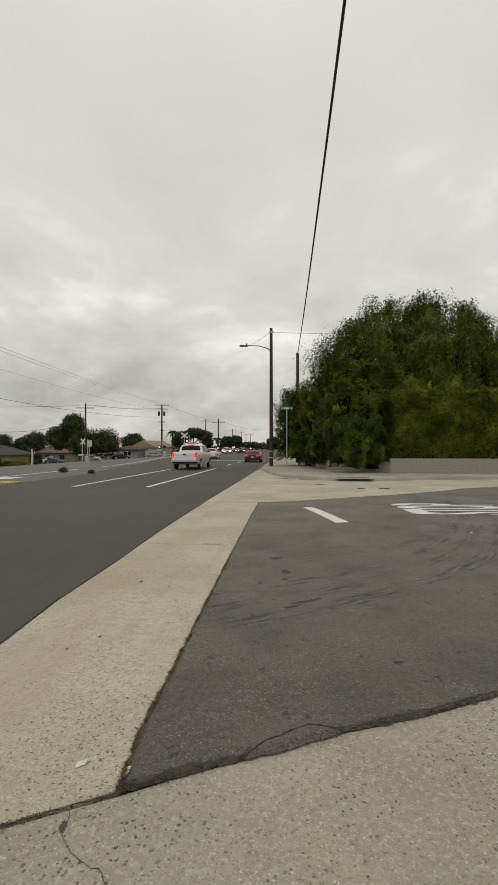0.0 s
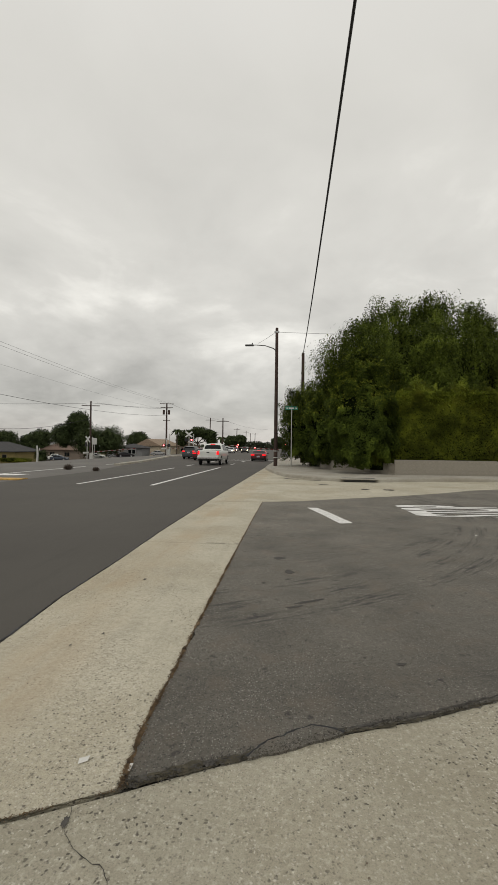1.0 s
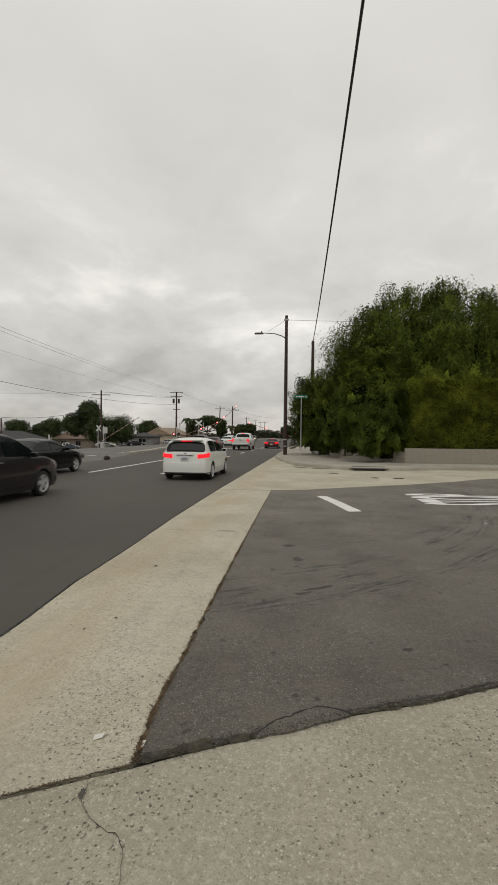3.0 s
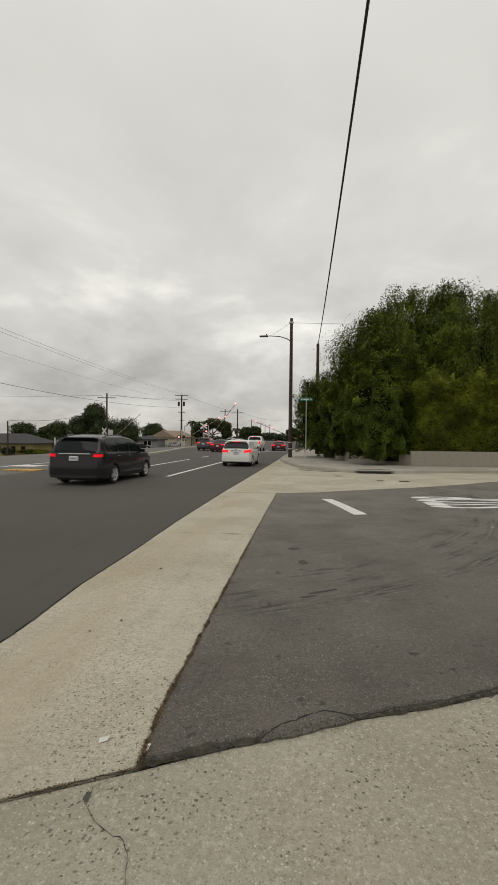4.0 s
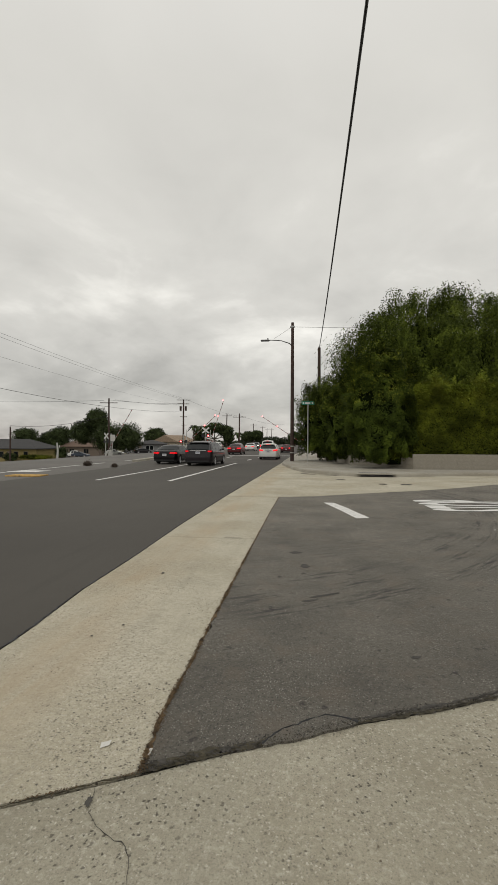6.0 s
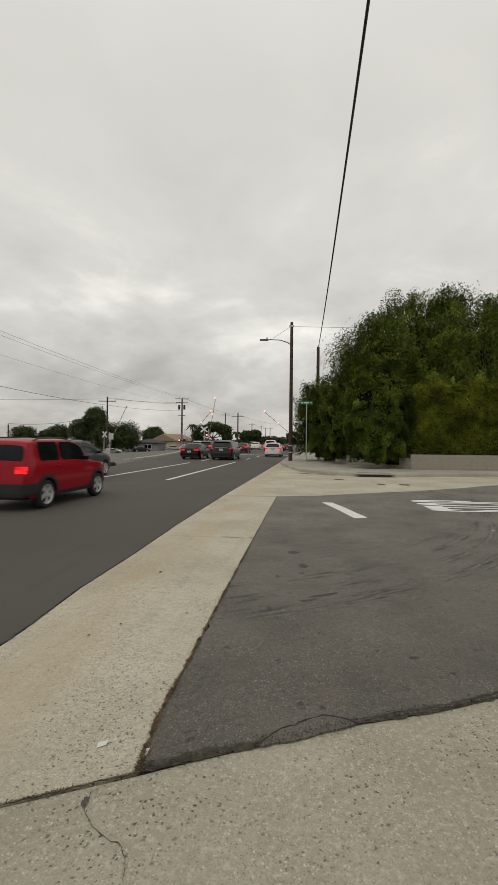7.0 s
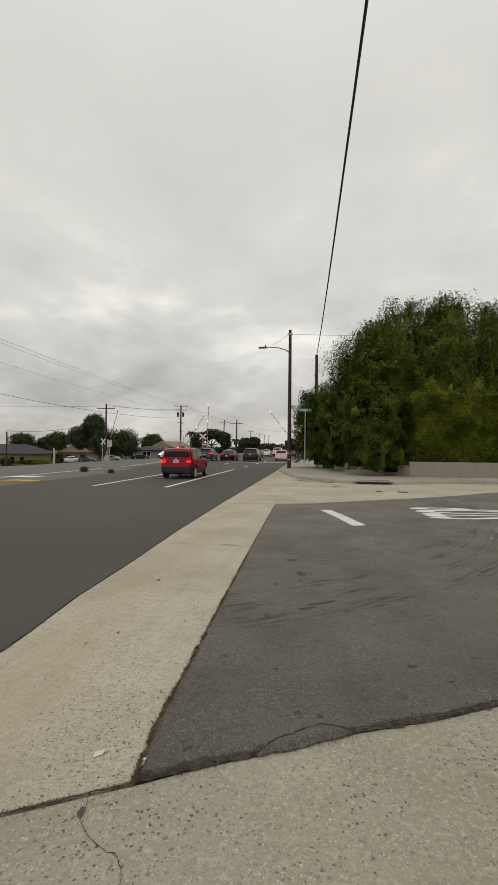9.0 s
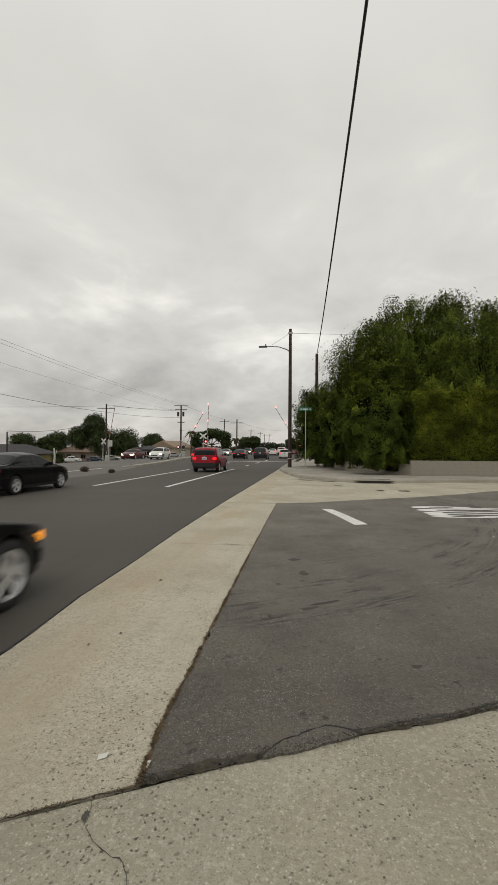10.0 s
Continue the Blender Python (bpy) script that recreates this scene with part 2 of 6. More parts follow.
M = {
    "road": road_asphalt("new_asphalt", (0.053, 0.047, 0.039), (0.070, 0.063, 0.052)).m,
    "old_road": road_asphalt("grey_asphalt", (0.100, 0.093, 0.082), (0.135, 0.126, 0.112)).m,
    "street": street_asphalt().m,
    "gutter": gutter_concrete().m,
    "apron": concrete("apron_concrete", (0.335, 0.312, 0.236), (0.460, 0.430, 0.334)).m,
    "kerb": concrete("kerb_concrete", (0.33, 0.31, 0.265), (0.44, 0.42, 0.36), 0.3).m,
    "block": concrete("wall_block", (0.27, 0.25, 0.215), (0.36, 0.335, 0.29), 0.4).m,
    "soil": plain("dry_soil", (0.14, 0.115, 0.085), 0.95, 0, 0.4, 1.5, 0.02),
    "lot": plain("dry_grass", (0.16, 0.15, 0.09), 0.95, 0, 0.35, 0.4, 0.02),
    "paint": plain("white_road_paint", (0.66, 0.65, 0.62), 0.75, 0, 0.25, 14),
    "yellow": plain("yellow_road_paint", (0.42, 0.25, 0.06), 0.8, 0, 0.55, 5),
    "dirt": plain("edge_dirt", (0.058, 0.050, 0.032), 1.0, 0, 0.75, 14, 0.01),
    "stain": plain("stain_and_shade", (0.055, 0.050, 0.043), 0.8, 0, 0.4, 25),
    "rust": plain("brown_edge_dirt", (0.115, 0.075, 0.038), 1.0, 0, 0.7, 18, 0.01),
    "darksteel": plain("weathered_dark_steel", (0.11, 0.11, 0.11), 0.5, 0.4),
    "pole": plain("creosoted_wood", (0.052, 0.030, 0.023), 0.85, 0, 0.45, 5, 0.01),
    "steel": plain("galvanised_steel", (0.42, 0.43, 0.43), 0.45, 0.6),
    "palesteel": plain("weathered_pale_steel", (0.50, 0.50, 0.47), 0.55, 0.2),
    "cable": plain("black_cable", (0.012, 0.012, 0.013), 0.6, 0),
    "black": plain("black_plastic", (0.012, 0.012, 0.013), 0.55, 0, 0.2),
    "tyre": plain("tyre_rubber", (0.014, 0.014, 0.015), 0.85, 0, 0.3, 20),
    "rim": plain("alloy_rim", (0.58, 0.58, 0.59), 0.4, 0.45),
    "chrome": plain("chrome", (0.62, 0.62, 0.62), 0.18, 1.0, 0.05),
    "glass": window_glass(),
    "plate": plain("number_plate", (0.62, 0.63, 0.65), 0.5, 0, 0.1),
    "bars": plain("plate_bars", (0.25, 0.26, 0.32), 0.6),
    "tail": lit("tail_lamp", (0.85, 0.006, 0.012), 0.8, True),
    "tail_off": plain("unlit_red_lens", (0.22, 0.012, 0.014), 0.15, 0, 0.1, 8).m,
    "brake": lit("brake_lamp", (1.0, 0.014, 0.020), 1.5, True),
    # lens of a lamp switched off, with a faint red glow added
    "dimtail": lit("faint_glow_tail_lamp", (0.30, 0.012, 0.012), 0.25),
    "head": lit("head_lamp", (1.0, 0.84, 0.55), 12.0),
    "amber": lit("amber_lamp", (1.0, 0.36, 0.03), 0.9),
    "signal": lit("red_signal", (1.0, 0.11, 0.11), 8.0),
    "green": plain("green_sign", (0.012, 0.19, 0.11), 0.5),
    "white": plain("white_enamel", (0.70, 0.70, 0.68), 0.5),
    "redstripe": plain("red_reflective", (0.20, 0.025, 0.025), 0.6),
    "armwhite": plain("weathered_white_board", (0.40, 0.39, 0.37), 0.6),
    "bark": plain("bark", (0.075, 0.055, 0.04), 0.95, 0, 0.4, 8, 0.02),
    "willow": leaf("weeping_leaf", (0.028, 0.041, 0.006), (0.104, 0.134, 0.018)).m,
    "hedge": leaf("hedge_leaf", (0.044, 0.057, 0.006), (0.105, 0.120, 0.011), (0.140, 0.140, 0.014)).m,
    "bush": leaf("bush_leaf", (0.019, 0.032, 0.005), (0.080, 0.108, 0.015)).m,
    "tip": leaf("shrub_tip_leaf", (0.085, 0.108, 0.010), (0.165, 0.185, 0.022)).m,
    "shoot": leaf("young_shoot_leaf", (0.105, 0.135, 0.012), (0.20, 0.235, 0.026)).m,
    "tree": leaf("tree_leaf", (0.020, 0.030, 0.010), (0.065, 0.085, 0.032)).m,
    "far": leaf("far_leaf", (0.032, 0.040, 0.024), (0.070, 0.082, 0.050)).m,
    # near-black fill that paints the shade deep inside foliage
    "inner": plain("shade_core_fill", (0.006, 0.009, 0.003), 1.0, 0, 0.5, 3),
    "roof_grey": plain("grey_shingle", (0.045, 0.044, 0.044), 0.9, 0, 0.3, 3),
    "roof_brown": plain("brown_shingle", (0.14, 0.095, 0.070), 0.9, 0, 0.3, 3),
    "roof_tan": plain("tan_shingle", (0.27, 0.20, 0.14), 0.9, 0, 0.3, 3),
    "wall_yellow": plain("yellow_stucco", (0.26, 0.21, 0.085), 0.9, 0, 0.12, 3),
    "wall_brown": plain("brown_stucco", (0.20, 0.16, 0.125), 0.9, 0, 0.12, 3),
    "wall_grey": plain("grey_stucco", (0.22, 0.22, 0.22), 0.9, 0, 0.12, 3),
    "wall_tan": plain("tan_stucco", (0.50, 0.43, 0.32), 0.9, 0, 0.12, 3),
    "trim": plain("white_trim", (0.66, 0.66, 0.64), 0.6),
    "litter": plain("paper_litter", (0.60, 0.59, 0.55), 0.8),
}
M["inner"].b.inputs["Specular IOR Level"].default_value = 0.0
for k, v in M.items():
    if isinstance(v, Mat):
        M[k] = v.m

PAINT = {
    "white": carpaint("white_car_paint", (0.66, 0.67, 0.63)).m,
    "black": carpaint("black_car_paint", (0.004, 0.004, 0.005), 0.30, 0.08).m,
    "charcoal": carpaint("charcoal_car_paint", (0.017, 0.014, 0.016), 0.40, 0.14).m,
    "grey": carpaint("grey_car_paint", (0.060, 0.064, 0.068)).m,
    "red": carpaint("red_car_paint", (0.27, 0.004, 0.013), 0.25, 0.10).m,
    "maroon": carpaint("maroon_car_paint", (0.085, 0.012, 0.014)).m,
    "silver": carpaint("silver_car_paint", (0.36, 0.36, 0.36)).m,
    "navy": carpaint("blue_grey_car_paint", (0.06, 0.075, 0.10)).m,
}


# ---- mesh helpers ----
def mesh_of(name, verts, faces, mat, smooth=False):
    me = bpy.data.meshes.new(name)
    me.from_pydata([tuple(v) for v in verts], [], faces)
    me.materials.append(mat)
    if smooth:
        me.polygons.foreach_set("use_smooth", [True] * len(me.polygons))
    me.update()
    return me


def from_bm(name, bm, mat, smooth=False):
    bmesh.ops.recalc_face_normals(bm, faces=bm.faces)
    me = bpy.data.meshes.new(name)
    bm.to_mesh(me)
    bm.free()
    me.materials.append(mat)
    if smooth:
        me.polygons.foreach_set("use_smooth", [True] * len(me.polygons))
    return me


def part(name, data, mat, parent, label="", smooth=False):
    """One mesh object under a thing or a part."""
    me = from_bm(name, data, mat, smooth) if isinstance(data, bmesh.types.BMesh) else data
    ob = new(name, me)
    ob.parent = parent
    return tagged(ob, label)


def thing(name, label, category, m=None, group="", kind=""):
    ob = new(name)
    ob.empty_display_size = 0.3
    if m is not None:
        ob.matrix_basis = m
    return tagged(ob, label, category, group, kind)


def add_box(bm, c, s, bevel=0.0, rot=None):
    g = bmesh.ops.create_cube(bm, size=1.0)["verts"]
    m = Matrix.Translation(c) @ (rot or Matrix()) @ Matrix.Diagonal((*s, 1))
    bmesh.ops.transform(bm, matrix=m, verts=g)
    if bevel:
        es = list({e for v in g for e in v.link_edges})
        bmesh.ops.bevel(bm, geom=es, offset=bevel, segments=2, affect="EDGES", profile=0.6)
    return bm


def box(c, s, bevel=0.0, rot=None):
    return add_box(bmesh.new(), c, s, bevel, rot)


def add_tube(bm, pts, radii, seg=10):
    """A tapered tube through pts."""
    pts = [Vector(p) for p in pts]
    if isinstance(radii, (int, float)):
        radii = [radii] * len(pts)
    rings = []
    for i, p in enumerate(pts):
        d = (pts[min(i + 1, len(pts) - 1)] - pts[max(i - 1, 0)]).normalized()
        a = d.orthogonal().normalized() if abs(d.z) < 0.9 else Vector((1, 0, 0))
        a = (a - d * a.dot(d)).normalized()
        b = d.cross(a)
        rings.append([bm.verts.new(p + (a * math.cos(k) + b * math.sin(k)) * radii[i]) for k in np.linspace(0, 2 * math.pi, seg, endpoint=False)])
    for r0, r1 in zip(rings, rings[1:]):
        for k in range(seg):
            bm.faces.new((r0[k], r0[(k + 1) % seg], r1[(k + 1) % seg], r1[k]))
    bm.faces.new(rings[0][::-1])
    bm.faces.new(rings[-1])
    return bm


def tube(pts, radii, seg=10):
    return add_tube(bmesh.new(), pts, radii, seg)


def slab(outline, z, depth=0.12, dz=None):
    """A flat piece from an outline (x, y), extruded downwards."""
    bm = bmesh.new()
    vs = [bm.verts.new((x, y, z + (dz(x, y) if dz else 0))) for x, y in outline]
    f = bm.faces.new(vs)
    r = bmesh.ops.extrude_face_region(bm, geom=[f])
    low = [v for v in r["geom"] if isinstance(v, bmesh.types.BMVert)]
    bmesh.ops.translate(bm, verts=low, vec=(0, 0, -depth))
    bmesh.ops.triangulate(bm, faces=[q for q in bm.faces if len(q.verts) > 4])
    return bm


def jagged(pts, step, amp, seed):
    """The polyline pts cut into short steps with an uneven course."""
    rng = np.random.default_rng(seed)
    out = []
    for (x0, y0), (x1, y1) in zip(pts, pts[1:]):
        n = max(1, int(math.hypot(x1 - x0, y1 - y0) / step))
        for k in range(n):
            u = k / n
            j = rng.normal(0, amp, 2) if (k or out) else (0, 0)
            out.append((x0 + (x1 - x0) * u + j[0], y0 + (y1 - y0) * u + j[1]))
    return out + [pts[-1]]


def fall(x):
    """The ground falls away gently towards the houses."""
    return -0.062 * max(0.0, min(-x - 20.0, 56.0))


# ---- ground, roads, pavements ----
ROAD_EDGE = [(-2.15, -30), (-2.18, 1.0), (-2.22, 3.25), (-2.30, 4.2), (-2.31, 5.55), (-2.39, 7.8), (-2.44, 13.4), (-2.42, 22), (-2.40, 31.6), (-2.40, 420)]
STREET_W = [(-0.76, 1.91), (-0.81, 2.35), (-0.81, 2.88), (-0.83, 3.6), (-0.85, 4.77), (-0.88, 6.3), (-0.93, 9.3), (-0.96, 12.2)]
STREET_S = [(-0.76, 1.91), (-0.47, 2.06), (-0.22, 2.18), (0.22, 2.41), (0.74, 2.63), (1.21, 2.87), (6, 4.6), (60, 20)]
STREET_N = [(-0.96, 12.2), (-0.02, 12.5), (1.3, 13.4), (3.1, 14.5), (4.7, 15.7), (6.1, 17.0), (7.7, 17.9), (12, 19.2), (60, 33)]
KERB = [(-2.28, 120), (-2.28, 33), (-2.2, 30), (-1.8, 27.6), (-1.2, 24.6), (-0.6, 22.4), (0.7, 20.9), (1.9, 20.15), (3.4, 20.2), (6.1, 21.3), (9.3, 21.9), (60, 36)]
OLD_EDGE = [(-11.6, -30), (-11.5, 17), (-11.5, 24), (-12.65, 30.6), (-13.6, 39), (-17.0, 59), (-17.2, 420)]

xs = [-700, -300, -150, -76, -60, -45, -30, -20, -15, -8, 0, 8, 60, 200, 700]
ys = [-200, -60, 0, 20, 40, 80, 140, 260, 500, 1200, 3000]
gv = [(x, y, fall(x) - 0.14) for y in ys for x in xs]
gf = [(j * len(xs) + i, j * len(xs) + i + 1, (j + 1) * len(xs) + i + 1, (j + 1) * len(xs) + i) for j in range(len(ys) - 1) for i in range(len(xs) - 1)]
tagged(new("ground", mesh_of("ground", gv, gf, M["lot"])), "dry bare ground and grass reaching to the horizon", "ground", kind="structure")

east = jagged(ROAD_EDGE, 0.25, 0.008, 3)
road = new("road", from_bm("road", slab(OLD_EDGE + east[::-1], 0.0), M["road"]))
tagged(road, "dark smooth asphalt main road with painted lanes", "road", kind="structure")


def old_strip():
    bm = bmesh.new()
    cols = [-75, -45, -30, -24, -20]
    rows = [(y, ex) for ex, y in OLD_EDGE]
    grid = []
    for y, ex in rows:
        grid.append([bm.verts.new((min(x, ex - 0.5), y, fall(x) - 0.004)) for x in cols] + [bm.verts.new((ex, y, -0.004))])
    for a, b in zip(grid, grid[1:]):
        for i in range(len(cols)):
            bm.faces.new((a[i], a[i + 1], b[i + 1], b[i]))
    return bm


tagged(new("road_verge", from_bm("road_verge", old_strip(), M["old_road"])), "pale worn asphalt beside the main road and frontage street", "road", kind="structure")

street = new("side_street", from_bm("side_street", slab(jagged(STREET_W, 0.05, 0.010, 5)[::-1] + jagged(STREET_S, 0.035, 0.016, 6)[1:] + STREET_N[::-1][:-1], 0.004), M["street"]))
tagged(street, "worn grey asphalt side street with tyre marks and ragged edges", "road", kind="structure")

# concrete gutter slabs between the road and the side street
gutter = tagged(new("gutter", mesh_of("gutter_bed", [(-2.3, -8, -0.05), (6, -8, -0.05), (6, 1.5, -0.05), (-2.3, 1.5, -0.05)], [(0, 1, 2, 3)], M["dirt"])), "beige concrete gutter and apron slabs with dark joints", "pavement", kind="structure")


def interp(poly, y):
    for (x0, y0), (x1, y1) in zip(poly, poly[1:]):
        if y0 <= y <= y1:
            return x0 + (x1 - x0) * (y - y0) / max(1e-6, y1 - y0)
    return poly[-1][0]


def gutter_piece(y0, y1, skew0, skew1, seed):
    n = 12
    left = [(interp(ROAD_EDGE, y) + 0.012, y) for y in np.linspace(y0 - skew0, y1 - skew1, n)]
    right = [(interp(STREET_W, y) - 0.004, y) for y in np.linspace(y0, y1, n)]
    return slab(left + jagged(right, 0.06, 0.006, seed)[::-1], -0.002 + 0.002 * (seed % 2))


part("slab", gutter_piece(1.92, 6.82, 0.765, 0.02, 11), M["gutter"], gutter)
part("slab", gutter_piece(6.835, 12.15, 0.02, 0.05, 12), M["gutter"], gutter)
joint = [(-2.19, 1.138), (-1.15, 1.69), (-0.76, 1.895)]
near_edge = joint + STREET_S[1:6]
part("slab", slab([(x, y - 0.011) for x, y in near_edge] + [(6, 4.58), (6, -3.0), (-2.17, -3.0)], -0.001), M["apron"], gutter)
part("slab", slab([(-2.16, -3.015), (6, -3.015), (6, -14), (-2.15, -14)], -0.002), M["apron"], gutter)
cross = [(-2.42, 12.12), (-0.96, 12.215)] + [(x, y + 0.01) for x, y in STREET_N[1:]]
part("slab", slab(cross + [(60, 35.9)] + KERB[::-1][1:-1] + [(-2.38, 33), (-2.40, 22)], -0.003), M["gutter"], gutter)

# the pavement beyond the kerb return, with the kerb as a real step
WALL_LINE = [(1.45, 120), (1.45, 31), (2.1, 27.6), (4.9, 23.75), (10.2, 23.95), (60, 38)]
pave = tagged(new("pavement", from_bm("pavement", slab([(x + (0.16 if y > 24 else 0.02), y + 0.15) for x, y in KERB] + WALL_LINE[::-1], 0.145, 0.3), M["kerb"])), "pale concrete pavement round the hedge corner", "pavement", kind="structure")


def kerb_run():
    bm = bmesh.new()
    prof = [(0.0, -0.05), (0.02, 0.11), (0.045, 0.15), (0.17, 0.152), (0.17, -0.05)]
    rings = []
    for i, (x, y) in enumerate(KERB):
        a, b = KERB[max(0, i - 1)], KERB[min(len(KERB) - 1, i + 1)]
        d = Vector((b[0] - a[0], b[1] - a[1], 0)).normalized()
        nrm = Vector((-d.y, d.x, 0))
        rings.append([bm.verts.new((x + nrm.x * u, y + nrm.y * u, z)) for u, z in prof])
    for r0, r1 in zip(rings, rings[1:]):
        for k in range(len(prof) - 1):
            bm.faces.new((r0[k], r0[k + 1], r1[k + 1], r1[k]))
    return bm


tagged(new("kerb", from_bm("kerb", kerb_run(), M["kerb"])), "rounded pale concrete kerb at the street corner", "kerb", kind="structure")
inlet = thing("storm_drain", "dark kerb inlet of a storm drain at the corner", "drain", pose(2.65, 20.0, 0, 0, 0, 2))
part("opening", box((0, 0.11, 0.045), (1.35, 0.22, 0.04), 0.01), M["black"], inlet)
part("lintel", box((0, 0.14, 0.122), (1.7, 0.26, 0.035), 0.012), M["kerb"], inlet)
gr = part("grate", box((0, 0.40, 0.15), (1.4, 0.20, 0.02), 0.005), M["black"], inlet)
for k in range(13):
    part("grate_bar", box((-0.62 + 0.103 * k, 0.40, 0.163), (0.03, 0.18, 0.016)), M["steel"], gr)


def flat(outline, z):
    return slab(outline, z, 0.008)


def dash(x0, y0, x1, y1, w, z=0.008):
    d = Vector((x1 - x0, y1 - y0)).normalized() * (w / 2)
    return flat([(x0 - d.y, y0 + d.x), (x0 + d.y, y0 - d.x), (x1 + d.y, y1 - d.x), (x1 - d.y, y1 + d.x)], z)


lines = tagged(new("lane_marking", from_bm("lane_marking", dash(-5.45, 16.4, -5.47, 31.2, 0.15), M["paint"])), "worn white painted lane lines on the road", "road marking", kind="structure")
for seg in ((-8.30, 16.3, -8.28, 29.6), (-8.28, 33.0, -8.28, 35.2), (-5.47, 36.5, -5.47, 38.6), (-5.47, 43.5, -5.47, 46), (-8.28, 42, -8.28, 44.5), (-14.6, 8, -14.5, 29.5), (-14.5, 33, -14.4, 36), (-5.47, 52, -5.47, 55)):
    part("stripe", dash(*seg, 0.14), M["paint"], lines)
part("stripe", flat([(-9.5, 49.0), (-2.6, 49.0), (-2.6, 49.5), (-9.5, 49.5)], 0.008), M["paint"], lines)

limit = tagged(new("limit_line", from_bm("limit_line", flat(jagged([(0.22, 11.2), (0.47, 11.2), (0.78, 10.2)], 0.2, 0.006, 7) + [(0.52, 10.15)], 0.010), M["paint"])), "white painted limit line of two bars on the side street", "road marking", kind="structure")
part("bar", flat(jagged([(0.53, 10.12), (0.79, 10.17), (1.06, 9.1), (0.81, 9.0)], 0.2, 0.006, 8), 0.010), M["paint"], limit)

word = bpy.data.curves.new("stop_marking", "FONT")
word.body, word.size, word.extrude, word.align_x, word.align_y = "STOP", 1.0, 0.003, "CENTER", "CENTER"
word.offset = 0.018
word.materials.append(M["paint"])
stop = new("stop_marking", word)
stop.matrix_basis = Matrix(((0.02, -3.45, 0, 3.95), (0.80, -0.66, 0, 11.32), (0, 0, 1, 0.014), (0, 0, 0, 1)))
tagged(stop, "worn white STOP lettering painted on the side street", "road marking", kind="structure")

# raised yellow nose and white patch of the median
nose = tagged(thing("median_nose", "low yellow-painted concrete median nose", "traffic island", pose(-12.2, 17.7, 0, 0, 0, 4)))
b = box((0, 0, 0.015), (1.5, 0.8, 0.06), 0.02)
part("cap", b, M["yellow"], nose)
part("white_patch", flat([(-2.4, 2.3), (-0.9, 2.3), (-0.7, 3.3), (-2.2, 3.3)], 0.012), M["paint"], nose)

# earth and weeds caught in the joints
def dirt_strip(pts, w, seed, z=0.006):
    rng = np.random.default_rng(seed)
    ln = jagged(pts, 0.025, 0.004, seed)
    vs, fs = [], []
    for i, (x, y) in enumerate(ln):
        a, c = ln[max(0, i - 1)], ln[min(len(ln) - 1, i + 1)]
        d = Vector((c[0] - a[0], c[1] - a[1])).normalized()
        lump = 0.25 + 2.6 * abs(noise.noise(Vector((x * 5.5, y * 5.5, seed))))
        u, v = w * lump * rng.uniform(0.6, 1.0), w * lump * rng.uniform(0.6, 1.0)
        vs += [(x - d.y * u, y + d.x * u, z), (x, y, z + 0.006 * rng.random()), (x + d.y * v, y - d.x * v, z)]
        if i:
            k = 3 * i
            fs += [(k - 3, k - 2, k + 1, k), (k - 2, k - 1, k + 2, k + 1)]
    return vs, fs


edge_dirt = new("edge_dirt", mesh_of("edge_dirt", *dirt_strip(STREET_W, 0.014, 21), M["rust"]))
tagged(edge_dirt, "brown earth and weeds caught along the asphalt edge", "dirt", kind="stuff")
for ln, w, sd in (([(x, y - 0.006) for x, y in STREET_S[:7]], 0.013, 22), (joint, 0.005, 23), ([(x + 0.01, y + 0.028) for x, y in STREET_S[:3]], 0.019, 28), ([(x, y + 0.035) for x, y in STREET_S[3:6]], 0.013, 29), ([(-0.70, 1.97), (-0.25, 2.19), (0.0, 2.36)], 0.03, 24)):
    part("dirt_line", mesh_of("dirt_line", *dirt_strip(ln, w, sd), M["stain" if sd > 27 else "dirt"]), None, edge_dirt)
part("seam", mesh_of("seam", *dirt_strip(ROAD_EDGE[1:8], 0.014, 25), M["black"]), None, edge_dirt)

# dark spots; the two long ones near y 21 paint the kerb's shadow
STAINS_AND_SHADE = [(-0.24, 6.05, 0.10, 0.07, 10), (-0.11, 5.41, 0.07, 0.09, 20), (0.12, 4.41, 0.17, 0.03, 32), (-0.03, 4.24, 0.12, 0.025, 32), (0.70, 3.22, 0.05, 0.02, 20), (1.0, 18.3, 0.22, 0.18, 0), (2.4, 16.6, 0.2, 0.15, 0), (3.2, 16.6, 0.22, 0.2, 0), (-0.35, 21.3, 0.5, 0.12, -40), (0.6, 20.7, 0.6, 0.1, -20), (-1.687, 4.87, 0.018, 0.03, 0), (-1.52, 3.43, 0.012, 0.016, 0), (-1.06, 3.75, 0.009, 0.012, 0), (-1.67, 3.2, 0.009, 0.012, 0), (-0.93, 6.86, 0.05, 0.012, 0), (-1.25, 6.84, 0.2, 0.01, 0), (-0.905, 1.715, 0.014, 0.03, 10)]

# a broken chunk of asphalt at the near edge
CRACK = [(-0.241, 2.165), (-0.205, 2.232), (-0.152, 2.295), (-0.071, 2.348), (0.062, 2.452), (0.152, 2.446), (0.241, 2.410)]
chunk = new("asphalt_chunk", from_bm("asphalt_chunk", slab(jagged(CRACK + [(0.10, 2.325), (-0.05, 2.235), (-0.235, 2.155)], 0.04, 0.004, 9), 0.013, 0.02), M["street"]))
tagged(chunk, "cracked loose piece of grey asphalt at the street edge", "asphalt piece")
part("crack", mesh_of("crack", *dirt_strip(CRACK, 0.010, 26, 0.0135), M["black"]), None, chunk)

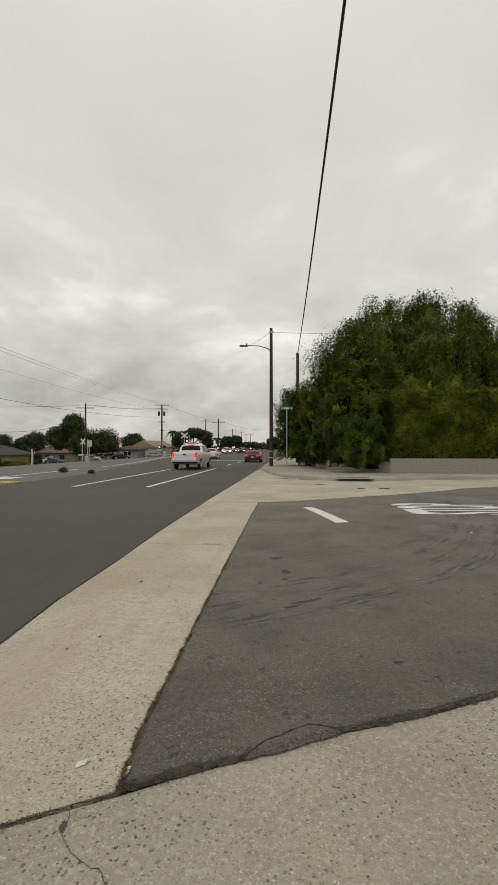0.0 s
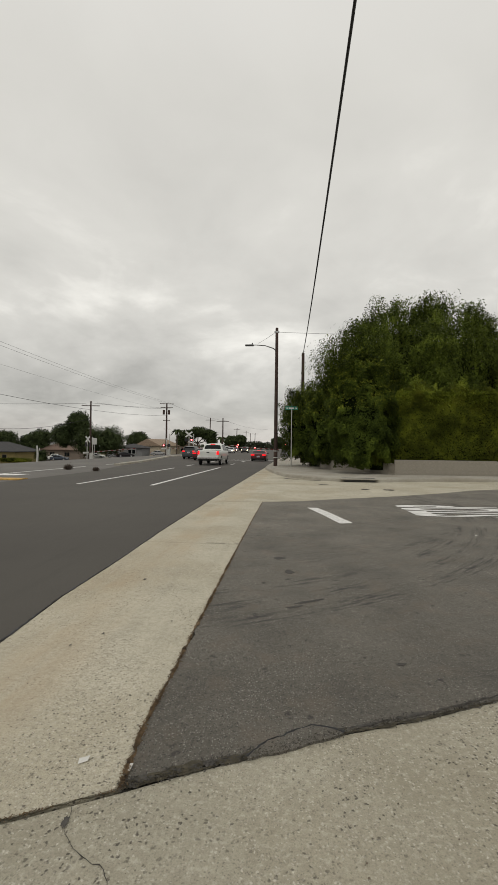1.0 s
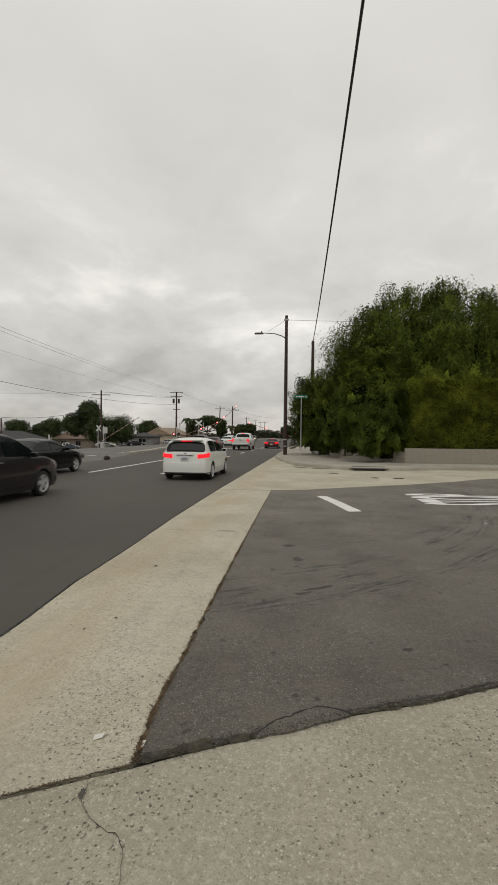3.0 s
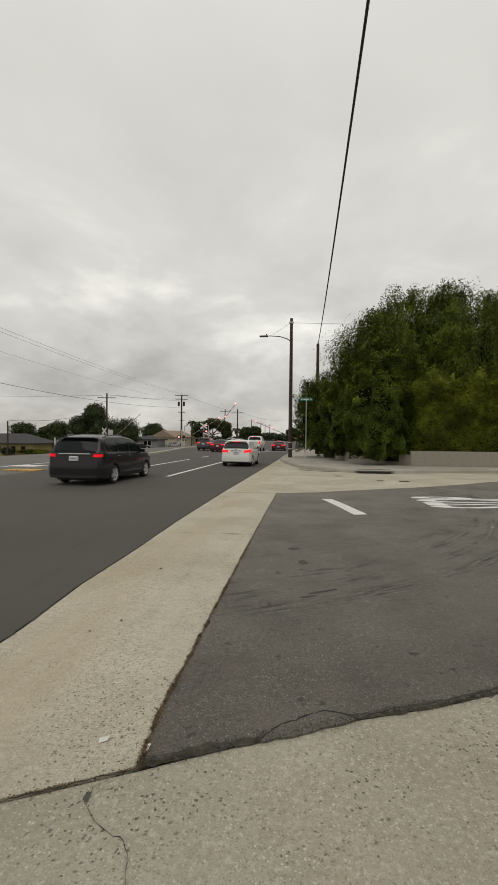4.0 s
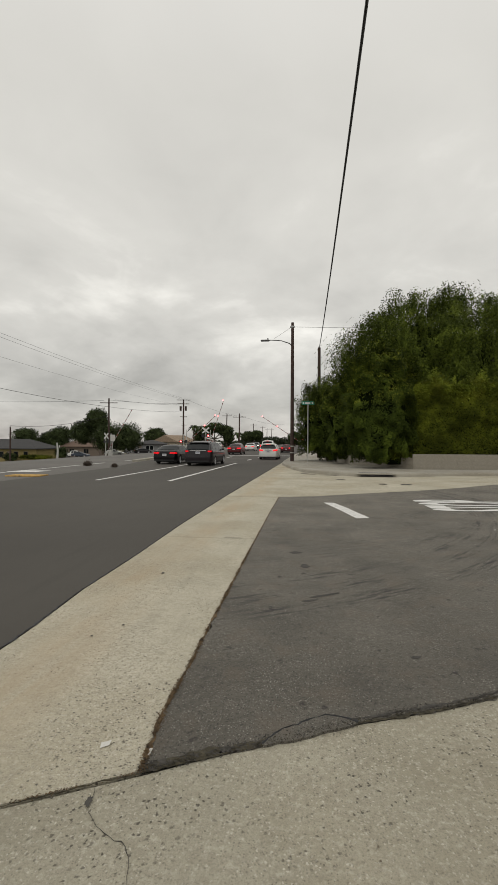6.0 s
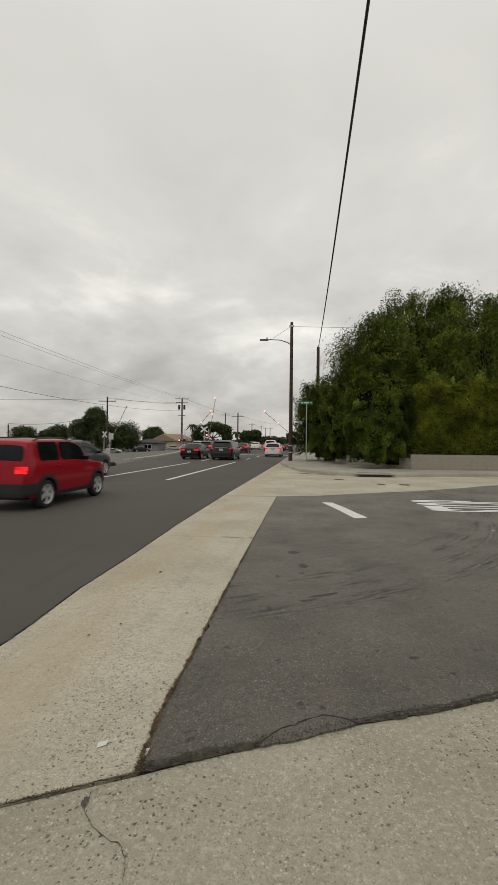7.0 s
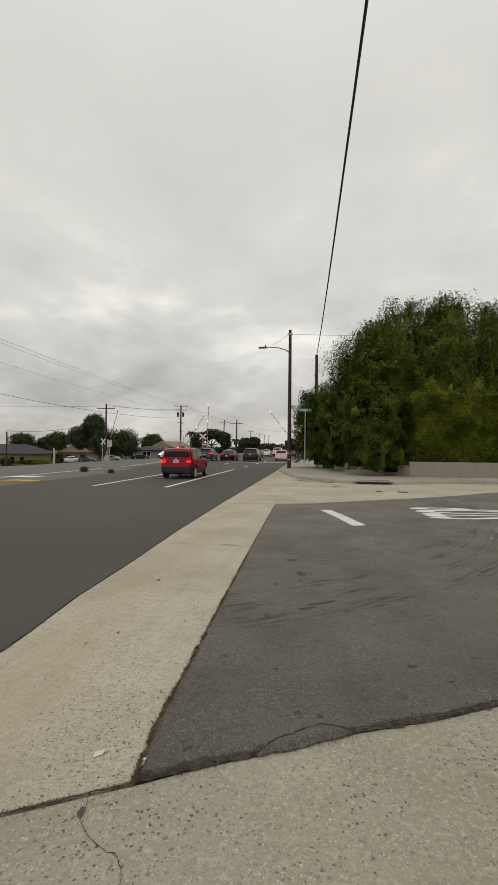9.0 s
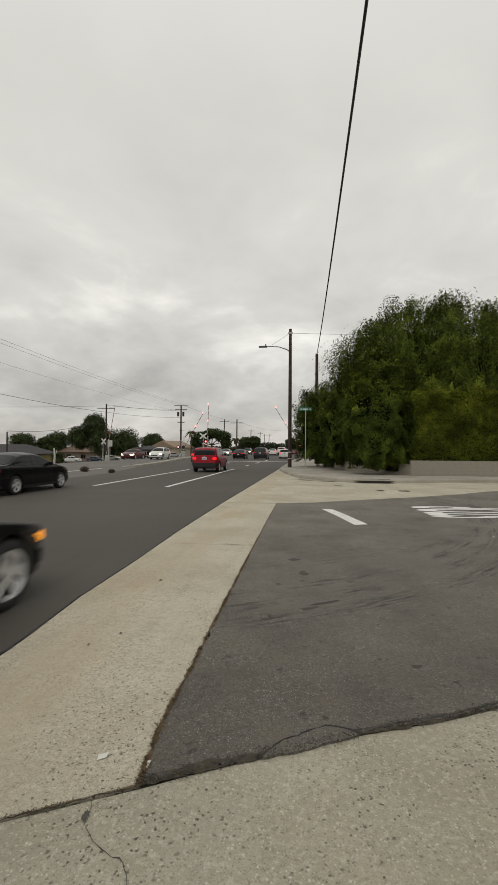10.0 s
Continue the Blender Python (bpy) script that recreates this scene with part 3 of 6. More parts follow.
def blot(x, y, rx, ry, turn, seed):
    rng = np.random.default_rng(seed)
    ring = []
    for k in range(18):
        a = k * math.pi / 9
        r = rng.uniform(0.6, 1.15)
        u, v = rx * r * math.cos(a), ry * r * math.sin(a)
        c, q = math.cos(radians(turn)), math.sin(radians(turn))
        ring.append((x + u * c - v * q, y + u * q + v * c, 0.0075))
    return mesh_of("stain", [(x, y, 0.0075)] + ring, [(0, k + 1, (k + 1) % 18 + 1) for k in range(18)], M["stain"])


for k, (x, y, rx, ry, turn) in enumerate(STAINS_AND_SHADE):
    part("stain", blot(x, y, rx, ry, turn, 300 + k), None, street if k < 5 else gutter)
part("crack", mesh_of("crack", *dirt_strip([(-0.925, 1.80), (-0.905, 1.74), (-0.90, 1.69), (-0.86, 1.655), (-0.80, 1.60), (-0.725, 1.565), (-0.665, 1.545), (-0.64, 1.50), (-0.615, 1.43), (-0.60, 1.37)], 0.0013, 27, 0.002), M["stain"]), None, gutter)

lit1 = new("litter", mesh_of("litter", [(-0.04, -0.03, 0.006), (0.03, -0.02, 0.01), (0.05, 0.01, 0.03), (0.02, 0.03, 0.012), (-0.03, 0.015, 0.02), (0.0, 0.0, 0.028)], [(0, 1, 5), (1, 2, 5), (2, 3, 5), (3, 4, 5), (4, 0, 5)], M["litter"]))
lit1.matrix_basis = pose(-1.0, 2.055, 0.0, 0, 0, 25) @ Matrix.Scale(0.62, 4)
tagged(lit1, "crumpled scrap of white paper on the gutter", "litter")
lit2 = new("litter", mesh_of("litter", [(-0.008, -0.02, 0.008), (0.008, -0.02, 0.008), (0.010, 0.02, 0.016), (-0.006, 0.022, 0.012)], [(0, 1, 2, 3)], M["litter"]))
lit2.matrix_basis = pose(-0.765, 2.03, 0.0)
tagged(lit2, "small white scrap beside the asphalt edge", "litter")

flecks = new("litter", mesh_of("litter", [(-0.02, -0.02, 0.006), (0.02, -0.015, 0.008), (0.015, 0.02, 0.012), (-0.018, 0.016, 0.008)], [(0, 1, 2, 3)], M["litter"]))
flecks.matrix_basis = pose(3.036, 8.16, 0.004)
tagged(flecks, "small white scrap lying on the side street", "litter")

rng = np.random.default_rng(31)
pv, pf = [], []
for _ in range(170):
    x, y = rng.uniform(-2.1, 2.4), rng.uniform(0.9, 7)
    r = rng.uniform(0.0015, 0.005)
    k = len(pv)
    pv += [(x - r, y - r, 0.005), (x + r, y - r * 0.6, 0.005), (x + r * 0.8, y + r, 0.005), (x - r * 0.7, y + r * 0.8, 0.005), (x, y, 0.005 + r)]
    pf += [(k, k + 1, k + 4), (k + 1, k + 2, k + 4), (k + 2, k + 3, k + 4), (k + 3, k, k + 4)]
tagged(new("grit", mesh_of("grit", pv, pf, M["soil"])), "small dark stones and grit scattered over the pavement", "grit", kind="stuff")


# ---- foliage ----
def leaves(centres, size, rng, up_bias=0.0, axis=None, out=None):
    """Small pointed leaves as two-triangle blades at the centres, facing out where that is given."""
    n = len(centres)
    a = rng.normal(size=(n, 3)) if axis is None else axis + rng.normal(0, 0.35, (n, 3))
    a[:, 2] -= up_bias
    if out is None:
        face = rng.normal(size=(n, 3))
    else:
        face = out / (np.linalg.norm(out, axis=1, keepdims=True) + 1e-9) + rng.normal(0, 0.42, (n, 3))
    face /= np.linalg.norm(face, axis=1, keepdims=True) + 1e-9
    a -= face * np.sum(a * face, axis=1, keepdims=True)
    a /= np.linalg.norm(a, axis=1, keepdims=True) + 1e-9
    b = np.cross(face, a)
    s = size * rng.uniform(0.6, 1.4, (n, 1))
    w = 0.38
    quad = np.stack([centres - a * s, centres + b * s * w, centres + a * s, centres - b * s * w], 1).reshape(-1, 3)
    return quad, np.arange(4 * n).reshape(-1, 4)


def leaf_mesh(name, centres, size, rng, mat, **kw):
    v, f = leaves(np.asarray(centres, float), size, rng, **kw)
    return mesh_of(name, v.tolist(), f.tolist(), mat)


def lumpy(p, amp, scale):
    return np.array([amp * noise.noise(Vector(q) * scale) for q in p])


# added solid lump; filled near-black, it stands for shade within a crown
def core_ball(centre, radii, amp, seed):
    bm = bmesh.new()
    bmesh.ops.create_icosphere(bm, subdivisions=3, radius=1.0)
    for v in bm.verts:
        k = 1 + amp * noise.noise(v.co * 2.0 + Vector((seed, seed, 0)))
        v.co = Vector((v.co.x * radii[0] * k + centre[0], v.co.y * radii[1] * k + centre[1], max(0.0, v.co.z * radii[2] * k + centre[2])))
    return bm


def bush(name, label, cx, cy, rx, ry, height, n, size, mat, seed, category="bush", rough=0.3, base=0.15):
    rng = np.random.default_rng(seed)
    t = thing(name, label, category, pose(cx, cy, base))
    part("stem", tube([(0, 0, -0.1), (0.05, 0.03, height * 0.3), (-0.05, 0, height * 0.6)], [0.10, 0.08, 0.04], 7), M["bark"], t)
    d = rng.normal(size=(n, 3))
    d /= np.linalg.norm(d, axis=1, keepdims=True)
    p = np.sign(d) * np.abs(d) ** 0.8
    k = 0.95 + lumpy(p + seed, rough, 2.3) + lumpy(p * 1.0 + seed * 2, rough * 0.7, 5.0)
    k *= 1.03 - 0.22 * rng.random(n) ** 2
    k += np.clip(lumpy(p + seed * 3, 0.26, 4.2), -0.10, 0.16)
    q = p * k[:, None] * np.array([rx, ry, height / 2]) + np.array([0, 0, height / 2])
    q[:, 2] = np.maximum(q[:, 2], rng.uniform(0, 0.5, n))
    part("crown", leaf_mesh("crown", q, size, rng, mat, up_bias=0.3, out=d + np.array([0, 0, 0.45])), None, t)
    if size > 0.12:
        part("shade_core", core_ball((0, 0, height / 2), (rx * 0.8, ry * 0.8, height * 0.42), 0.25, seed), M["inner"], t)
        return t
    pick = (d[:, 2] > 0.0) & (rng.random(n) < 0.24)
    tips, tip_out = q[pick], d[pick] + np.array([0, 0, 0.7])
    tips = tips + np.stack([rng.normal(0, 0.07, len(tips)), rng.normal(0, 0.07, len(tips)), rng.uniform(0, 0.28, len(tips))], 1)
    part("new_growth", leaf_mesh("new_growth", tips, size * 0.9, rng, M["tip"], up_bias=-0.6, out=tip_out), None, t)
    part("shade_core", core_ball((0, 0, height / 2), (rx * 0.8, ry * 0.8, height * 0.42), 0.25, seed), M["inner"], t)
    return t


def round_tree(name, label, x, y, z, trunk, crown, n, size, mat, seed, category="tree"):
    """crown: list of lobes (dx, dy, zc, rx, rz)."""
    rng = np.random.default_rng(seed)
    t = thing(name, label, category, pose(x, y, z))
    bm = tube([(0, 0, -0.3), (0.1, 0, trunk * 0.6), (0.0, 0.1, trunk)], [0.35, 0.26, 0.2], 8)
    for dx, dy, zc, rx, rz in crown:
        add_tube(bm, [(0, 0, trunk * 0.8), (dx * 0.5, dy * 0.5, (trunk + zc) / 2), (dx, dy, zc)], [0.17, 0.11, 0.05], 6)
    part("trunk", bm, M["bark"], t)
    pts, outs = [], []
    bm2 = bmesh.new()
    for i, (dx, dy, zc, rx, rz) in enumerate(crown):
        m = int(n / len(crown))
        d = rng.normal(size=(m, 3))
        d /= np.linalg.norm(d, axis=1, keepdims=True)
        k = 1 + lumpy(d * 1.0 + seed + i, 0.32, 2.2) + lumpy(d + i, 0.2, 6)
        k *= rng.uniform(0.72, 1.05, m)
        outs.append(d + np.array([0, 0, 0.4]))
        pts.append(d * k[:, None] * np.array([rx, rx, rz]) + np.array([dx, dy, zc]))
        c = core_ball((dx, dy, zc), (rx * 0.66, rx * 0.66, rz * 0.66), 0.3, seed + i)
        me = bpy.data.meshes.new("tmp")
        c.to_mesh(me)
        c.free()
        bm2.from_mesh(me)
        bpy.data.meshes.remove(me)
    part("crown", leaf_mesh("crown", np.concatenate(pts), size, rng, mat, out=np.concatenate(outs)), None, t)
    part("shade_core", bm2, M["inner"], t)
    return t


def weeping_tree():
    rng = np.random.default_rng(77)
    t = thing("weeping_tree", "large weeping tree with drooping feathery green foliage behind the hedge", "tree", pose(8.1, 31.0, 0.0))
    bm = tube([(0, 0, -0.2), (0.15, 0, 1.6), (-0.1, 0.1, 3.4)], [0.5, 0.4, 0.34], 10)
    for k in range(9):
        a = k * 0.7
        r = 3.0 + (k % 3)
        add_tube(bm, [(-0.1, 0.1, 3.2), (r * 0.4 * math.cos(a), r * 0.4 * math.sin(a), 5.6), (r * 0.8 * math.cos(a), r * 0.7 * math.sin(a), 7.0 + 0.6 * (k % 2))], [0.22, 0.14, 0.05], 6)
    part("trunk", bm, M["bark"], t)
    pts, axes, outs = [], [], []
    # plumes: twigs that arch outwards from a bough's end and hang down in curtains
    for i in range(300):
        u, a = -0.22 + 1.22 * (i + 0.5) / 300, i * 2.39996 + rng.normal(0, 0.2)
        c = math.sqrt(max(0.0, 1 - u * u))
        d = Vector((c * math.cos(a), c * math.sin(a), u))
        if d.y > 0.55 and d.z < 0.75:
            continue
        k = (0.97 + 0.11 * noise.noise(d * 3.0 + Vector((4, 1, 2)))) * (rng.uniform(0.86, 1.02) if i % 4 else rng.uniform(0.64, 0.80))
        mid = Vector((d.x * 7.0 * k, d.y * 4.4 * k, 5.7 + d.z * 5.55 * k))
        size = rng.uniform(0.75, 1.45)
        for q in range(30):
            b = rng.uniform(0, 2 * math.pi)
            e = Vector((math.cos(b), math.sin(b), 0)) + Vector((d.x, d.y, 0)) * 0.9
            root = mid + Vector((rng.normal(0, 0.22), rng.normal(0, 0.22), rng.normal(0, 0.16))) * size
            reach = rng.uniform(0.25, 0.85) * size
            drop = rng.uniform(0.5, 1.7) * size * (1.0 if d.z < 0.6 else 0.65)
            n = int(10 + 13 * drop)
            for v in np.linspace(0, 1, n):
                g = root + e * reach * (1 - (1 - v) ** 2) * 0.75 + Vector((0, 0, 0.42 * size * math.sin(min(1.0, v * 2.2) * math.pi) * (1 - v) - drop * v ** 1.7))
                if g.z > 1.0:
                    j = 0.03 + 0.05 * v
                    pts.append((g.x + rng.normal(0, j), g.y + rng.normal(0, j), g.z + rng.normal(0, 0.04)))
                    axes.append((e.x * (0.9 - 0.7 * v), e.y * (0.9 - 0.7 * v), 0.2 - 1.1 * v))
                    outs.append((e.x * 0.6 + d.x * 0.4, e.y * 0.6 + d.y * 0.4, 0.95 - 1.35 * v))
    v, f = leaves(np.array(pts), 0.072, rng, axis=np.array(axes), out=np.array(outs))
    part("crown", mesh_of("crown", v.tolist(), f.tolist(), M["willow"]), None, t)
    part("shade_core", core_ball((0, 0.6, 5.1), (5.4, 2.6, 3.7), 0.4, 5), M["inner"], t)
    return t


def hedge():
    rng = np.random.default_rng(41)
    t = thing("hedge", "tall clipped green hedge growing over a low wall", "hedge", pose(0, 0, 0))
    L0, L1 = (3.8, 24.35), (24.0, 26.9)
    n = 105000
    u = rng.uniform(0, 1, n) ** 1.5
    face = rng.random(n)
    x = L0[0] + (L1[0] - L0[0]) * u
    y0 = L0[1] + (L1[1] - L0[1]) * u
    top = 4.55 + 0.28 * np.array([noise.noise(Vector((q * 0.9, 0, 1))) for q in x]) + 0.22 * np.array([noise.noise(Vector((q * 3.1, 5, 1))) for q in x])
    z = np.where(face < 0.72, rng.uniform(0.55, 1.0, n) + rng.random(n) ** 0.8 * (top - 0.8), top + rng.normal(0, 0.07, n))
    z = np.where(rng.random(n) < 0.03, top + rng.uniform(0, 0.45, n) * (np.sin(x * 4.1) > 0.2), z)
    y = np.where(face < 0.72, y0 - 0.25 + rng.normal(0, 0.05, n), y0 + rng.uniform(-0.25, 1.0, n))
    bulge = np.array([noise.noise(Vector((a * 0.8, 3, b * 0.8))) * 0.22 + noise.noise(Vector((a * 2.6, 7, b * 2.6))) * 0.12 for a, b in zip(x, z)])
    y = y + np.where(face < 0.72, bulge, 0)
    part("leaves", leaf_mesh("leaves", np.stack([x, y, z], 1), 0.055, rng, M["hedge"], up_bias=-0.2, out=np.where(face[:, None] < 0.72, np.array([[0, -1.0, 0.45]]), np.array([[0, -0.3, 1.0]]))), None, t)
    m = 34000
    u = rng.uniform(0, 1, m) ** 1.5
    x = L0[0] + (L1[0] - L0[0]) * u
    tuft = np.array([max(0.0, noise.noise(Vector((q * 1.7, 9, 1)))) + 0.6 * max(0.0, noise.noise(Vector((q * 5.0, 3, 1)))) for q in x])
    z = 4.45 + rng.uniform(-0.95, 0.12, m) * rng.random(m) + rng.random(m) * tuft * 1.5
    y = L0[1] + (L1[1] - L0[1]) * u + rng.uniform(-0.42, 0.4, m)
    part("new_growth", leaf_mesh("new_growth", np.stack([x, y, z], 1), 0.055, rng, M["shoot"], up_bias=-0.7, out=np.tile([0, -0.6, 0.9], (m, 1))), None, t, "pale yellow-green young shoots")
    # added near-black block in place of the shade inside the hedge
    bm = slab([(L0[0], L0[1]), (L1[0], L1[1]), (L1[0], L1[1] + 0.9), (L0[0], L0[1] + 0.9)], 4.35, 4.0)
    part("shade_core", bm, M["inner"], t)
    return t


def low_wall():
    t = tagged(new("wall_low", mesh_of("wall_core", [(1.6, 31, 0.1), (1.6, 31, 0.6)], [], M["block"])), "low weathered grey concrete wall under the hedge", "wall", kind="structure")
    bw, bh = 0.36, 0.178
    block = from_bm("block", box((0, 0, 0), (bw - 0.006, 0.19, bh - 0.006), 0.004), M["block"])
    for (x0, y0), (x1, y1), rows in (((1.5, 60), (1.5, 31), 0), ((1.5, 31), (2.1, 27.6), 4), ((2.1, 27.6), (4.9, 23.77), 4), ((4.9, 23.77), (10.2, 23.97), 5), ((10.2, 23.97), (15.5, 25.5), 5), ((15.5, 25.5), (26, 28.5), 0)):
        d = Vector((x1 - x0, y1 - y0))
        ln, a = d.length, math.degrees(math.atan2(d.y, d.x))
        hh = 0.02 + (rows or 4) * bh
        o = Vector((-d.y, d.x)).normalized()
        lay = [(x0 + o.x * 0.02, y0 + o.y * 0.02), (x1 + o.x * 0.02, y1 + o.y * 0.02), (x1 + o.x * 0.18, y1 + o.y * 0.18), (x0 + o.x * 0.18, y0 + o.y * 0.18)]
        part("panel", slab(lay, hh - 0.03, hh), M["block"], t)
        for r in range(rows):
            n = int(ln / bw)
            for k in range(n):
                u = (k + 0.5 + 0.25 * (r % 2)) * bw
                if u + bw / 2 > ln:
                    continue
                p = Vector((x0, y0)) + d.normalized() * u + o * 0.10
                b = new("block", block)
                b.parent = t
                b.matrix_basis = pose(p.x, p.y, 0.02 + (r + 0.5) * bh, 0, 0, a)
    return t


def edge_litter():
    """Dry leaves, crumbs and weeds caught along the ragged asphalt edges, in clumps."""
    rng = np.random.default_rng(97)
    runs = ((STREET_W[:6], 3600, 0.009, M["rust"], "brown_litter", 0.0065, 0.0), (STREET_S[:7], 3800, 0.016, M["dirt"], "olive_litter", 0.006, 0.004), (STREET_S[:7], 2600, 0.020, M["stain"], "asphalt_crumbs", 0.0075, 0.016), (joint, 500, 0.004, M["rust"], "joint_litter", 0.005, 0.0))
    home = None
    for line, n, spread, mat, nm, size, off in runs:
        p = np.array(line)
        cum = np.concatenate([[0], np.cumsum(np.linalg.norm(np.diff(p, axis=0), axis=1))])
        s = rng.uniform(0, cum[-1], n * 2) ** 1.35
        s = s[s < cum[-1]]
        keep = np.array([noise.noise(Vector((q * 3.7, n * 0.01, 2.0))) + 0.5 * noise.noise(Vector((q * 11.0, 4.0, n * 0.01))) > rng.normal(-0.02, 0.12) for q in s])
        s = s[keep][:n]
        x, y = np.interp(s, cum, p[:, 0]), np.interp(s, cum, p[:, 1])
        c = np.stack([x + rng.normal(0, spread, len(s)), y + off + rng.normal(0, spread, len(s)), 0.009 + np.abs(rng.normal(0, 0.004, len(s)))], 1)
        me = leaf_mesh(nm, c, size, rng, mat, out=np.tile([0, 0, 1.0], (len(s), 1)))
        if home is None:
            home = tagged(new("edge_litter", me), "dry brown leaves and crumbs along the asphalt edge", "litter", kind="stuff")
        else:
            part(nm, me, None, home)


def median_kerb():
    """The raised concrete kerb between the main road and the frontage strip."""
    bm = bmesh.new()
    prof = [(0.0, -0.05), (-0.03, 0.13), (-0.06, 0.15), (-0.45, 0.152), (-0.45, -0.05)]
    line = [(-12.9, 31.6), (-13.25, 35), (-13.65, 39), (-15.3, 49), (-17.0, 59), (-17.2, 66)]
    rings = [[bm.verts.new((x + u, y, z)) for u, z in prof] for x, y in line]
    for a, b in zip(rings, rings[1:]):
        for k in range(len(prof) - 1):
            bm.faces.new((a[k], a[k + 1], b[k + 1], b[k]))
    bm.faces.new(rings[0])
    bm.faces.new(rings[-1][::-1])
    tagged(new("median_kerb", from_bm("median_kerb", bm, M["kerb"])), "raised pale concrete kerb beside the main road", "kerb", kind="structure")


# ---- poles, wires, signs ----
def wire(bm, a, b, sag, r, n=24):
    pts = []
    for k in range(n + 1):
        u = k / n
        p = Vector(a).lerp(Vector(b), u)
        pts.append((p.x, p.y, p.z - sag * 4 * u * (1 - u)))
    return add_tube(bm, pts, r, 6)


def utility_pole(x, y, z, h, arms, label, r=0.15, insul=True, lean=0.0, group=""):
    t = thing("utility_pole", label, "utility pole", pose(x, y, z), group)
    part("shaft", tube([(0, 0, -0.3), (0, 0, h * 0.5), (lean, 0, h)], [r, r * 0.88, r * 0.72], 10), M["pole"], t)
    for dz, ln, turn in arms:
        a = part("crossarm", box((0, -0.12, 0), (ln, 0.11, 0.13), 0.01), M["pole"], t)
        a.matrix_basis = pose(lean, 0, h - dz, 0, 0, turn)
        if insul:
            for k in (-0.47, -0.25, 0.25, 0.47):
                part("insulator", tube([(ln * k, -0.12, 0.06), (ln * k, -0.12, 0.17), (ln * k, -0.12, 0.22)], [0.03, 0.05, 0.03], 6), M["palesteel"], a)
    return t


def near_pole():
    t = utility_pole(-1.62, 32.0, 0.1, 9.85, [], "tall dark wooden pole with street lamp arm and pale bands", 0.14)
    lamp = part("lamp_arm", tube([(0, 0, 8.2), (-0.25, 0, 8.4), (-0.8, -0.02, 8.59), (-1.5, -0.02, 8.65), (-1.75, -0.02, 8.64)], [0.035, 0.035, 0.032, 0.03, 0.03], 8), M["darksteel"], t)
    part("lamp_head", box((-1.95, -0.02, 8.63), (0.62, 0.26, 0.11), 0.05), M["darksteel"], lamp, "grey cobra-head street lamp")
    part("photocell", tube([(-1.75, -0.02, 8.68), (-1.75, -0.02, 8.80)], 0.04, 8), M["black"], lamp)
    part("stay_wire", wire(bmesh.new(), (0, 0, 9.6), (-1.3, -0.02, 8.76), 0.02, 0.008, 6), M["cable"], t)
    for z in (0.62, 1.08):
        part("band", tube([(0, 0, z), (0, 0, z + 0.06)], 0.147, 14), M["palesteel"], t)
    part("bracket", box((0.0, -0.05, 9.55), (0.35, 0.1, 0.12), 0.01), M["steel"], t)
    return t


def sign_post():
    t = thing("street_sign", "green street name sign on a slim grey steel post", "street sign", pose(-0.5, 31.0, 0.145))
    part("post", tube([(0, 0, -0.1), (0, 0, 3.95)], 0.032, 8), M["palesteel"], t)
    bl = part("blade", box((0.0, 0, 4.02), (0.86, 0.02, 0.24), 0.008), M["green"], t)
    for x, w in ((-0.31, 0.08), (-0.02, 0.36), (0.30, 0.10)):
        part("lettering_bar", box((x, -0.013, 4.02), (w, 0.006, 0.085)), M["white"], bl)
    b2 = part("cross_blade", box((0, 0, 0), (0.02, 0.7, 0.2), 0.008), M["green"], t)
    b2.matrix_basis = pose(0, 0, 4.16)
    return t


def overhead_wires():
    t = thing("overhead_cable", "thick black cable strung overhead along the side of the road", "cable")
    part("span", wire(bmesh.new(), (0.31, 40, 9.75), (1.1, -8, 9.6), 0.8, 0.029, 60), M["cable"], t)
    t2 = thing("overhead_wires", "thin sagging power lines between the utility poles", "wires")
    runs = [((-32.4, 108, 12.0), (-27, -5, 12.2), 1.0, 0.012), ((-31.4, 108, 12.0), (-26.0, -5, 12.2), 1.0, 0.012), ((-33.4, 108, 10.6), (-28, -5, 10.9), 1.2, 0.010),
            ((-38.5, 80, 9.3), (-32.4, 108, 11.0), 0.3, 0.022), ((-37.2, 80, 9.3), (-31.4, 108, 10.6), 0.3, 0.022), ((-38.4, 80, 8.0), (-32.4, 108, 8.9), 0.3, 0.025),
            ((-38.4, 80, 8.0), (-44.6, 40, 9.8), 0.5, 0.03), ((-39.4, 80, 9.2), (-70, 76, 9.0), 0.2, 0.022), ((-38.4, 80, 6.4), (-55.4, 75.5, 4.3), 0.8, 0.03),
            ((-1.6, 32, 9.65), (14, 33, 9.6), 0.15, 0.010), ((-20.3, 120, 8.7), (-13, 190, 8.9), 0.8, 0.022), ((-31.5, 108, 11.9), (-24, 150, 10), 0.6, 0.02)]
    for r in runs:
        part("span", wire(bmesh.new(), *r, 20), M["cable"], t2)


# ---- railway crossing ----
GATES = {}


